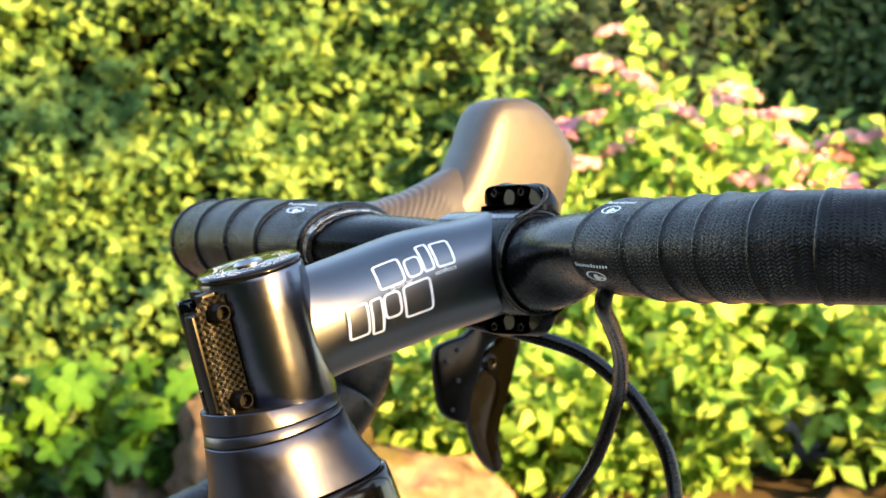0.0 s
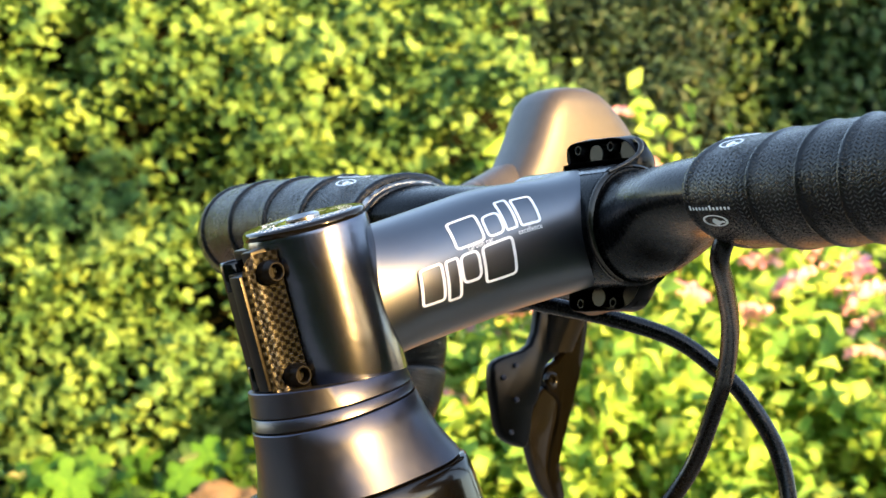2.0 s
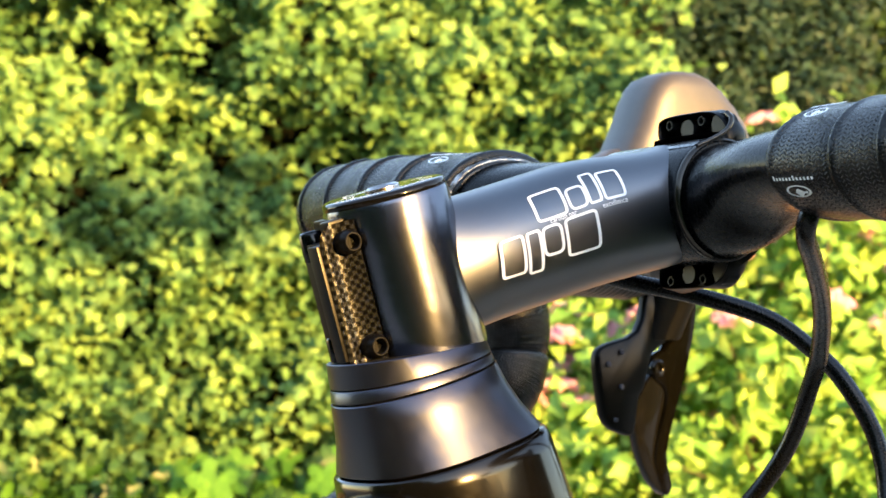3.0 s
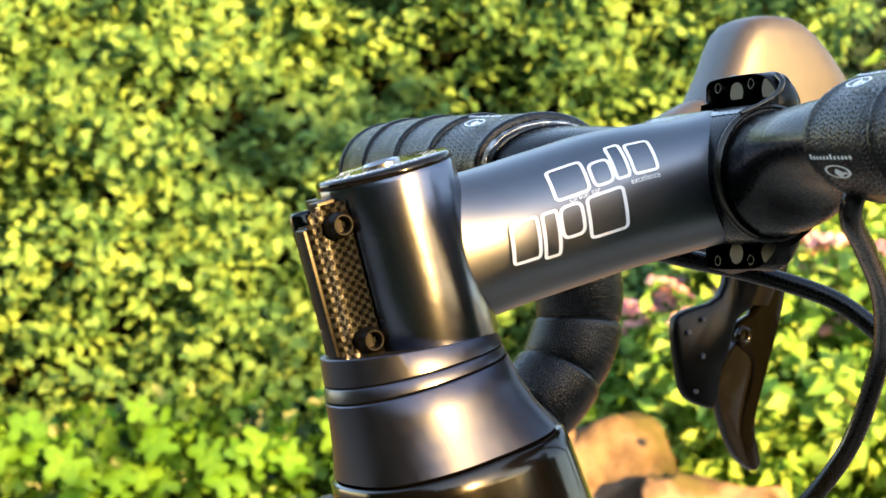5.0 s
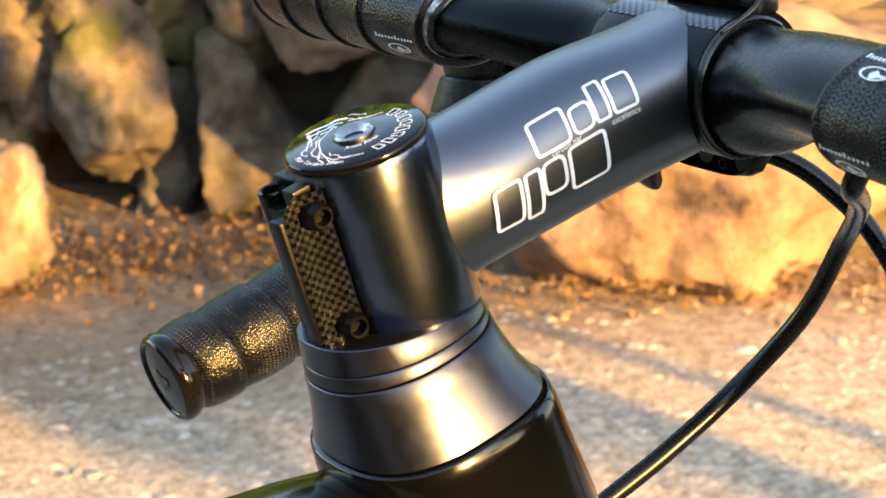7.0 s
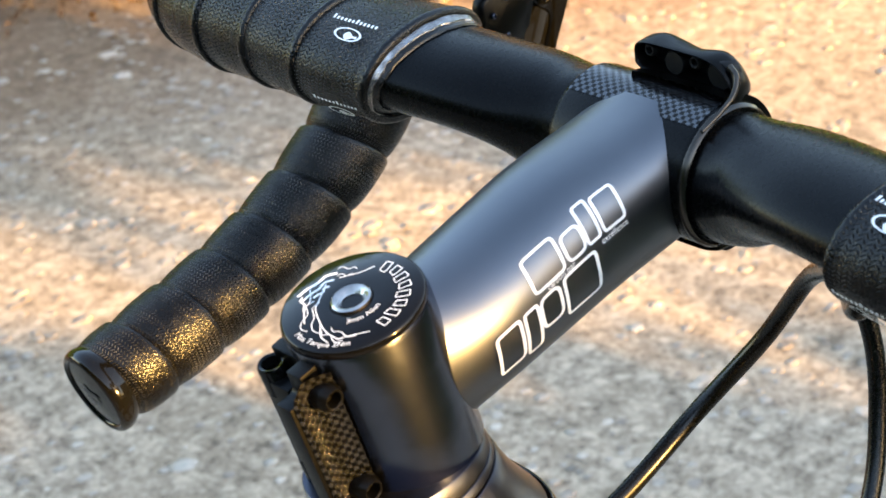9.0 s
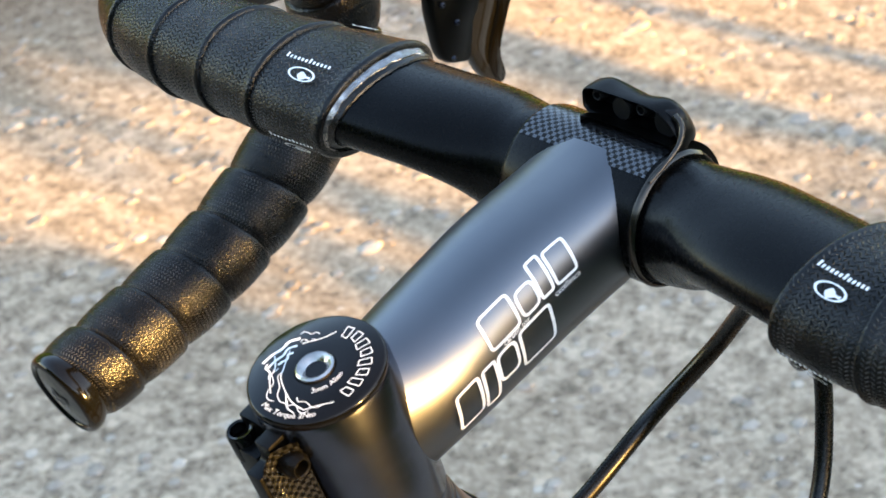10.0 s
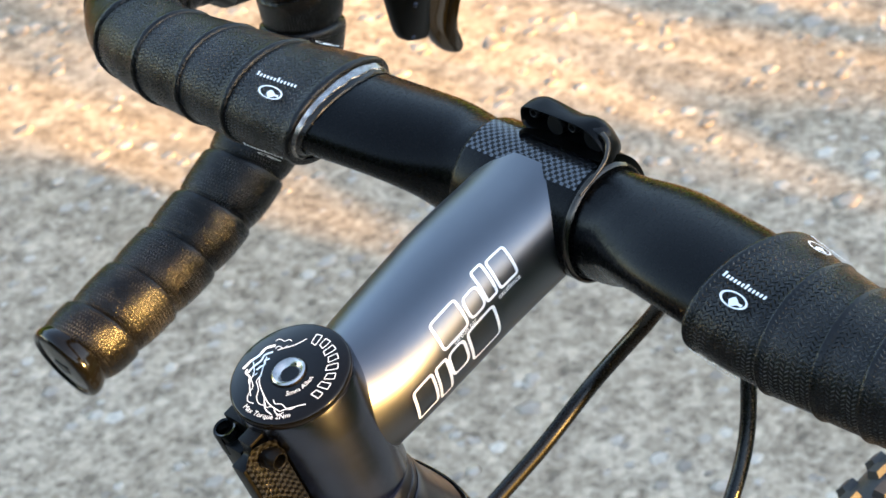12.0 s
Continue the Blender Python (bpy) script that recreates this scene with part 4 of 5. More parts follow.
def tape_mark(side, d, deg):
    """A white oval and a row of bars above it, printed on the first turn of the tape; deg: upwards from the rear."""
    b = bars[side]
    def on(x, y):
        th = radians(deg) + y / 0.0185
        ang = th if side < 0 else math.pi - th
        return b.point(d - x * side, ang, 0.00475)
    bms = []
    ring = []
    for j in range(29):
        q = 2 * math.pi * j / 28
        ring.append([on(0.0044 * k * math.cos(q), 0.0019 * k * math.sin(q)) for k in (1.0, 0.82)])
    bms.append(loft(ring, (False, False), False))
    bms.append(loft([[on(0.0010 + 0.0022 * math.cos(q), -0.0004 + 0.0014 * math.sin(q) * k * (0.6 + 0.4 * math.cos(3 * q))) for k in (1, -1)] for q in [math.pi * h / 8 for h in range(9)]], (False, False), False))
    for k in range(12):
        x0 = -0.0076 + k * 0.00126
        h = 0.0009 if k % 6 else 0.0014
        bms.append(loft([[on(x0, 0.0034), on(x0, 0.0034 + h)], [on(x0 + 0.00070, 0.0034), on(x0 + 0.00070, 0.0034 + h)]], (False, False), False))
    bm = merge(*bms)
    bmesh.ops.recalc_face_normals(bm, faces=bm.faces[:])
    part("tape_mark", bm, M_WHITE, bar, "white oval print", smooth=0)


for side in (1, -1):
    wrapped(side)
    for deg in (-28, 50, 128):
        tape_mark(side, 0.0895, deg)

# ---- brake and shift levers ----
def slab(z, x0, x1, yc, hw, n=32, e=3.2):
    ring = []
    for j in range(n):
        a = 2 * math.pi * j / n
        c, s = math.cos(a), math.sin(a)
        ring.append(Vector(((x0 + x1) / 2 + math.copysign(abs(c) ** (2 / e), c) * (x1 - x0) / 2, yc + math.copysign(abs(s) ** (2 / e), s) * hw, z)))
    return ring


def hood_mesh(side):
    y = 0.1965 * side
    horn = loft([slab(z, x0, x1, y, hw, 32, e) for z, x0, x1, hw, e in (
        (0.988, 0.240, 0.274, 0.0110, 2.6), (0.996, 0.224, 0.281, 0.0150, 3.2), (1.008, 0.208, 0.285, 0.0162, 4.2), (1.020, 0.214, 0.2885, 0.0164, 4.4), (1.032, 0.226, 0.292, 0.0164, 4.6),
        (1.042, 0.2325, 0.2955, 0.0162, 4.6), (1.0495, 0.2365, 0.2970, 0.0160, 4.6), (1.0545, 0.2390, 0.2955, 0.0158, 4.6), (1.062, 0.2420, 0.2890, 0.0154, 4.6), (1.0685, 0.2455, 0.2820, 0.0147, 4.4), (1.0727, 0.2490, 0.2765, 0.0136, 3.6), (1.0752, 0.2545, 0.2715, 0.0108, 2.8))])
    rows = []
    for x, zc, hh, hw in ((0.140, 1.0055, 0.0185, 0.0185), (0.147, 1.0060, 0.0200, 0.0192), (0.165, 1.0050, 0.0205, 0.0192), (0.185, 1.0050, 0.0208, 0.0186), (0.200, 1.0060, 0.0222, 0.0180), (0.214, 1.0075, 0.0245, 0.0175), (0.226, 1.0095, 0.0270, 0.0170), (0.238, 1.0120, 0.0300, 0.0160), (0.248, 1.0140, 0.0300, 0.0120)):
        ring = []
        for j in range(32):
            a = 2 * math.pi * j / 32
            c, s = math.cos(a), math.sin(a)
            ring.append(Vector((x - 0.010 * max(0, s) * (x - 0.14) / 0.1, y + math.copysign(abs(c) ** 0.8, c) * hw, zc + math.copysign(abs(s) ** 0.8, s) * hh)))
        rows.append(ring)
    grip = loft(rows)
    return merge(horn, grip)


def shifter(side, label):
    y = 0.1965 * side
    hood = part("lever_hood", hood_mesh(side), M_HOOD, bike, label, smooth=60)
    body = [slab(z, x0, x1, y + dy * side, hw, 24, 3) for z, x0, x1, dy, hw in ((0.994, 0.2500, 0.2745, 0.0, 0.010), (0.980, 0.2505, 0.2720, 0.001, 0.0080), (0.966, 0.2480, 0.2660, 0.002, 0.0060))]
    part("bracket", loft(body), M_BLACKMETAL, hood, smooth=50)
    # brake blade, its black inner edge and the shift paddle: shaped plates that splay outwards below
    def plate_of(points, y0, thick, flare, bev):
        p = smooth_path([(x, 0, z) for x, z in points] + [(points[0][0], 0, points[0][1])], 3)[:-1]
        rows = []
        for k, inset in ((0.0, bev), (0.12, bev * 0.35), (0.3, 0.0), (0.7, 0.0), (0.88, bev * 0.35), (1.0, bev)):
            ring = []
            for i, q in enumerate(p):
                t = (p[(i + 1) % len(p)] - p[i - 1]).normalized()
                nrm = Vector((t.z, 0, -t.x))
                out = max(0.0, 0.955 - q.z) * flare
                ring.append(Vector((q.x + 0.8 * (out + y0 - 0.192 + thick * 0.5) - nrm.x * inset * wind, (y0 + thick * k + out) * side, q.z - nrm.z * inset * wind)))
            rows.append(ring)
        bm = loft(rows)
        bmesh.ops.recalc_face_normals(bm, faces=bm.faces[:])
        return bm
    wind = -1
    blade_pts = [(0.2570, 0.9900), (0.2712, 0.9900), (0.2708, 0.9822), (0.2683, 0.9655), (0.2613, 0.9426), (0.2545, 0.9200), (0.2572, 0.9060), (0.2535, 0.9018), (0.2478, 0.9120), (0.2490, 0.9260), (0.2540, 0.9440), (0.2462, 0.9510), (0.2462, 0.9590), (0.2560, 0.9660)]
    blade = part("brake_lever", plate_of(blade_pts, 0.1965, 0.0060, 0.28, 0.0010), M_LEVER, hood, "dark olive-black brake lever blade", smooth=50)
    edge_pts = [(0.2455, 0.9520), (0.2536, 0.9445), (0.2495, 0.9277), (0.2480, 0.9152), (0.2530, 0.9022), (0.2450, 0.9085), (0.2392, 0.9206), (0.2365, 0.9344), (0.2400, 0.9450)]
    part("blade_edge", plate_of(edge_pts, 0.1972, 0.0056, 0.28, 0.0010), M_PLUG, hood, smooth=50)
    pad_pts = [(0.2440, 0.9860), (0.2530, 0.9860), (0.2560, 0.9680), (0.2465, 0.9600), (0.2425, 0.9468), (0.2398, 0.9431), (0.2371, 0.9290), (0.2325, 0.9278), (0.2231, 0.9323), (0.2198, 0.9436), (0.2182, 0.9590), (0.2230, 0.9640), (0.2390, 0.9695)]
    part("shift_paddle", plate_of(pad_pts, 0.1935, 0.0060, 0.10, 0.0012), M_BLACKMETAL, hood, "black shift paddle", smooth=50)
    inner = -side
    for x, z, r in ((0.2265, 0.9560, 0.0011), (0.2330, 0.9610, 0.0011), (0.2300, 0.9340, 0.0009), (0.2330, 0.9470, 0.0011)):
        part("screw", cap_screw((x, 0.1928 * side, z), (0, inner, 0), r, 0.0010, r * 0.5), M_COVER, hood, smooth=30)
    part("pivot_pin", cap_screw((0.2545, 0.1970 * side, 0.9545), (0, inner, 0), 0.0036, 0.0022, 0.0016), M_LEVER, hood, "round pivot pin", smooth=30)


shifter(1, "black rubber lever hood with tall horn")
shifter(-1, "black rubber lever hood with tall horn")

# ---- spacer, headset cover, frame ----
def egg(f0, f1, w, u, slope, n=56, e=2.2, nose=0.0):
    """A ring round the steerer from f0 (behind) to f1 (ahead), w to each side; slope tips it."""
    ring = []
    fc, fr = (f0 + f1) / 2, (f1 - f0) / 2
    for j in range(n):
        a = 2 * math.pi * j / n
        c, s = math.cos(a), math.sin(a)
        f = fc + math.copysign(abs(c) ** (2 / e), c) * fr
        y = math.copysign(abs(s) ** (2 / e), s) * w * (1 - nose * c)
        ring.append(S(f, y, u + slope * f))
    return ring


def spacer(f0, f1, w, u, s0, g0, g1, gw, u1, s1, e=2.2):
    """A ring with crisp, barely broken edges, from one egg outline down to a wider one."""
    k = 0.00025
    return loft([egg(f0 + 0.0012, f1 - 0.0012, w - 0.0012, u, s0, e=e), egg(f0 + k, f1 - k, w - k, u, s0, e=e), egg(f0, f1, w, u - k, s0, e=e), egg(g0, g1, gw, u1 + k, s1, e=e), egg(g0 + k, g1 - k, gw - k, u1, s1, e=e), egg(g0 + 0.0012, g1 - 0.0012, gw - 0.0012, u1, s1, e=e)])


part("stem_spacer", spacer(-0.0268, 0.0160, 0.0189, -0.0436, -0.12, -0.0274, 0.0164, 0.0195, -0.0481, -0.03), M_COVER, bike, "satin black wedge-shaped stem spacer", smooth=40)
part("stem_spacer", spacer(-0.0275, 0.0165, 0.0196, -0.0484, -0.03, -0.0280, 0.0167, 0.0200, -0.0510, 0.0), M_COVER, bike, "slim satin black stem spacer", smooth=40)
part("headset_cover", loft([egg(-0.0268, 0.0156, 0.0190, -0.0514, 0), egg(-0.0279, 0.0167, 0.0201, -0.0514, 0), egg(-0.0282, 0.0170, 0.0204, -0.0517, 0), egg(-0.0283, 0.0180, 0.0215, -0.0570, 0, e=2.25), egg(-0.0286, 0.0198, 0.0234, -0.0635, 0, e=2.4), egg(-0.0291, 0.0222, 0.0254, -0.0692, 0, e=2.6), egg(-0.0293, 0.0227, 0.0258, -0.0703, 0, e=2.6), egg(-0.0289, 0.0223, 0.0254, -0.0707, 0, e=2.6), egg(-0.0268, 0.0202, 0.0236, -0.0707, 0, e=2.6)]), M_COVER, bike, "tapered satin black headset cover", smooth=40)


def head_tube():
    rows = [egg(-0.0270, 0.0210, 0.0236, -0.0712, 0, e=2.6), egg(-0.0299, 0.0236, 0.0263, -0.0712, 0, e=2.6), egg(-0.0304, 0.0242, 0.0268, -0.0717, 0, e=2.6), egg(-0.0308, 0.0252, 0.0272, -0.0760, 0, e=2.6), egg(-0.0320, 0.0285, 0.0275, -0.100, 0, e=2.5), egg(-0.0360, 0.0330, 0.0285, -0.15, 0, e=2.3), egg(-0.0400, 0.0370, 0.0300, -0.215, 0, e=2.3), egg(-0.038, 0.035, 0.028, -0.222, 0, e=2.3)]
    return loft(rows)


frame_ob = part("bike_frame", head_tube(), M_GLOSS, bike, "glossy black carbon frame", smooth=50)


def oval_tube(points, ry, rz, seg=28):
    p = smooth_path(points, 6)
    rows = []
    m = len(p) - 1
    for i, (q, (t, s, u)) in enumerate(zip(p, frames(p))):
        k = i / m
        a_, b_ = (r(k) if callable(r) else r for r in (ry, rz))
        rows.append([q + s * (math.copysign(abs(math.cos(a)) ** 0.8, math.cos(a)) * a_) + u * (math.copysign(abs(math.sin(a)) ** 0.8, math.sin(a)) * b_) for a in [2 * math.pi * j / seg for j in range(seg)]])
    return loft(rows)


part("top_tube", oval_tube([(0.035, 0, 0.886), (-0.03, 0, 0.892), (-0.12, 0, 0.880), (-0.35, 0, 0.845), (-0.52, 0, 0.822)], lambda k: 0.0265 - 0.006 * k, lambda k: 0.030 - 0.012 * k), M_GLOSS, frame_ob, smooth=50)
part("down_tube", oval_tube([(0.055, 0, 0.800), (-0.02, 0, 0.72), (-0.25, 0, 0.45), (-0.38, 0, 0.285)], 0.027, 0.032), M_GLOSS, frame_ob, smooth=50)
part("seat_tube", oval_tube([(-0.38, 0, 0.27), (-0.47, 0, 0.55), (-0.545, 0, 0.80), (-0.575, 0, 0.90)], 0.018, 0.018), M_GLOSS, frame_ob, smooth=50)
for side in (1, -1):
    part("chain_stay", oval_tube([(-0.40, 0.03 * side, 0.275), (-0.6, 0.05 * side, 0.32), (-0.80, 0.066 * side, 0.355)], 0.010, 0.012), M_GLOSS, frame_ob, smooth=50)
    part("seat_stay", oval_tube([(-0.525, 0.02 * side, 0.74), (-0.66, 0.05 * side, 0.54), (-0.80, 0.066 * side, 0.36)], 0.007, 0.009), M_GLOSS, frame_ob, smooth=50)
AXLE = Vector((0.292, 0, 0.388))
for side in (1, -1):
    part("fork_blade", oval_tube([S(0.0, 0.026 * side, -0.235), S(0.004, 0.052 * side, -0.29), (0.225, 0.057 * side, 0.60), tuple(AXLE + Vector((0, 0.054 * side, 0)))], 0.011, 0.016), M_GLOSS, bike, "glossy black fork blade", smooth=50)
part("fork_crown", oval_tube([S(0.003, -0.05, -0.25), S(0.002, 0, -0.236), S(0.003, 0.05, -0.25)], 0.020, 0.017), M_GLOSS, bike, smooth=50)


def wheel(centre, name):
    c = Vector(centre)
    big = 0.3625
    def circle(r, y=0.0, n=96):
        return [c + Vector((r * math.cos(2 * math.pi * j / n), y, r * math.sin(2 * math.pi * j / n))) for j in range(n)]
    def torus(prof, n=96):
        rows = []
        for j in range(n + 1):
            a = 2 * math.pi * (j % n) / n
            rows.append([c + Vector((r * math.cos(a), y, r * math.sin(a))) for r, y in prof])
        bm = loft(rows, (False, False))
        bmesh.ops.remove_doubles(bm, verts=bm.verts[:], dist=1e-6)
        bmesh.ops.recalc_face_normals(bm, faces=bm.faces[:])
        return bm
    prof = [(big + 0.0225 * math.cos(a), 0.0225 * math.sin(a)) for a in [2 * math.pi * j / 20 for j in range(20)]]
    w = part(name, torus(prof), M_TREAD, bike, "black knobbly gravel tyre and wheel", smooth=60)
    verts, faces = [], []
    for k in range(120):
        a = 2 * math.pi * k / 120
        for col, lift in ((-0.85, 0.0), (-0.42, 0.5), (0.0, 0.0), (0.42, 0.5), (0.85, 0.0)):
            b = a + lift * 2 * math.pi / 120
            o = Vector((math.cos(b), 0, math.sin(b)))
            tang = Vector((-math.sin(b), 0, math.cos(b)))
            nrm = o * math.cos(col) + AY * math.sin(col)
            lat = -o * math.sin(col) + AY * math.cos(col)
            base = c + o * big + nrm * 0.0218
            i0 = len(verts)
            for h, g in ((0, 1.0), (0.0034, 0.8)):
                for sx, sy in ((-1, -1), (1, -1), (1, 1), (-1, 1)):
                    verts.append(base + nrm * h + tang * (sx * 0.0042 * g) + lat * (sy * 0.0031 * g))
            faces += [(i0 + 4, i0 + 5, i0 + 6, i0 + 7)] + [(i0 + q, i0 + (q + 1) % 4, i0 + 4 + (q + 1) % 4, i0 + 4 + q) for q in range(4)]
    me = bpy.data.meshes.new("tread")
    me.from_pydata(verts, [], faces)
    bm = bmesh.new()
    bm.from_mesh(me)
    bpy.data.meshes.remove(me)
    part("tread", bm, M_TREAD, w, smooth=0, kind="stuff")
    part("rim", torus([(0.348, 0.014), (0.335, 0.013), (0.310, 0.006), (0.307, 0), (0.310, -0.006), (0.335, -0.013), (0.348, -0.014)]), M_GLOSS, w, smooth=50)
    part("hub", sweep([c + AY * y for y in (-0.05, -0.035, -0.034, 0.034, 0.035, 0.05)], lambda t: (0.010, 0.010, 0.024, 0.024, 0.010, 0.010)[round(t * 5)], 24), M_BLACKMETAL, w, smooth=40)
    for k in range(24):
        a = 2 * math.pi * k / 24
        s = 1 if k % 2 else -1
        o = Vector((math.cos(a), 0, math.sin(a)))
        part("spoke", sweep([c + Vector((0.022 * math.cos(a + 1.2 * s), 0.030 * s, 0.022 * math.sin(a + 1.2 * s))), c + o * 0.309], 0.001, 6), M_BLACKMETAL, w, smooth=60)


wheel(AXLE, "front_wheel")
wheel((-0.80, 0, 0.388), "rear_wheel")
part("saddle", loft([[Vector((x, w * math.cos(2 * math.pi * j / 24), 0.965 + 0.016 * math.sin(2 * math.pi * j / 24) + dz)) for j in range(24)] for x, w, dz in ((-0.68, 0.05, 0.01), (-0.66, 0.068, 0.012), (-0.60, 0.066, 0.006), (-0.52, 0.036, 0.0), (-0.42, 0.020, 0.002), (-0.405, 0.012, -0.002))]), M_RUBBER, bike, "narrow black saddle", smooth=60)
part("seat_post", sweep([Vector((-0.572, 0, 0.89)), Vector((-0.592, 0, 0.952))], 0.0137, 24), M_GLOSS, bike, smooth=50)

# ---- cables ----
def cable(points, label):
    return part("brake_hose", sweep(smooth_path(points, 10), 0.0027, 14), M_CABLE, bike, label, smooth=60)


cable([(0.084, -0.076, 0.998), (0.0830, -0.0715, 0.9880), (0.0985, -0.0580, 0.9805), (0.1190, -0.0395, 0.9715), (0.1350, -0.0225, 0.9610), (0.1440, -0.0095, 0.9500), (0.1463, 0.0065, 0.9263), (0.134, 0.0197, 0.9042), (0.1116, 0.0240, 0.8890), (0.080, 0.0300, 0.8700), (0.055, 0.030, 0.850)], "black brake hose curving from the tape to the frame")
cable([(0.096, 0.072, 0.992), (0.112, 0.048, 0.982), (0.130, 0.0265, 0.9755), (0.1458, 0.0126, 0.9687), (0.1548, 0.0033, 0.9596), (0.1605, -0.0057, 0.9488), (0.1660, -0.0140, 0.930), (0.1630, -0.0200, 0.906), (0.150, -0.026, 0.880), (0.118, -0.030, 0.850), (0.075, -0.0295, 0.820)], "black brake hose looping under the bar clamp")

# ---- foliage ----
def leaf_cloud(name, points, normals, size, mat, parent, seed, shape=0.5, kind="stuff", label="", spread=0.9, axes=None, lobed=False):
    """Many folded leaves; points and normals are arrays, size a (low, high) range."""
    rng = np.random.default_rng(seed)
    n = len(points)
    nrm = normals + rng.normal(0, spread, (n, 3))
    nrm /= np.linalg.norm(nrm, axis=1, keepdims=True)
    if axes is None:
        ax = np.cross(nrm, rng.normal(0, 1, (n, 3)))
    else:
        ax = axes + rng.normal(0, 0.45, (n, 3))
        ax -= nrm * (ax * nrm).sum(1, keepdims=True)
    ax /= np.linalg.norm(ax, axis=1, keepdims=True) + 1e-9
    side = np.cross(nrm, ax)
    s = rng.uniform(*size, (n, 1))
    w = s * shape
    fold = nrm * s * rng.uniform(0.05, 0.25, (n, 1))
    droop = nrm * s * rng.uniform(0, 0.4, (n, 1))
    if lobed:
        half = ((0.34, 0.52), (0.46, 0.22), (0.76, 0.30))
        rim = [(0.0, 0.0), *half, (1.0, 0.0), *[(a, -b) for a, b in half[::-1]]]
        v = np.stack([points + ax * s * a + side * w * b + fold * abs(b) * 2 - droop * a * a for a, b in rim] + [points + ax * s * 0.42 - droop * 0.16], 1).reshape(-1, 3)
        m = len(rim)
        f = ((np.arange(n) * (m + 1))[:, None, None] + np.array([(j, (j + 1) % m, m) for j in range(m)])).reshape(-1, 3)
    else:
        tip = points + ax * s - droop
        mid = points + ax * s * 0.45
        v = np.stack([points, mid + side * w * 0.5 + fold, tip, mid - side * w * 0.5 + fold, mid], 1).reshape(-1, 3)
        f = ((np.arange(n) * 5)[:, None, None] + np.array([(0, 1, 4), (1, 2, 4), (2, 3, 4), (3, 0, 4)])).reshape(-1, 3)
    me = bpy.data.meshes.new(name)
    me.from_pydata(v.tolist(), [], f.tolist())
    me.materials.append(mat)
    me.polygons.foreach_set("use_smooth", [True] * len(me.polygons))
    ob = new(name, me)
    if parent is not None:
        ob.parent = parent
        ob.matrix_parent_inverse = Matrix.Translation(-ROOTS.get(parent.name, Vector()))
    return tagged(ob, label, kind=kind)


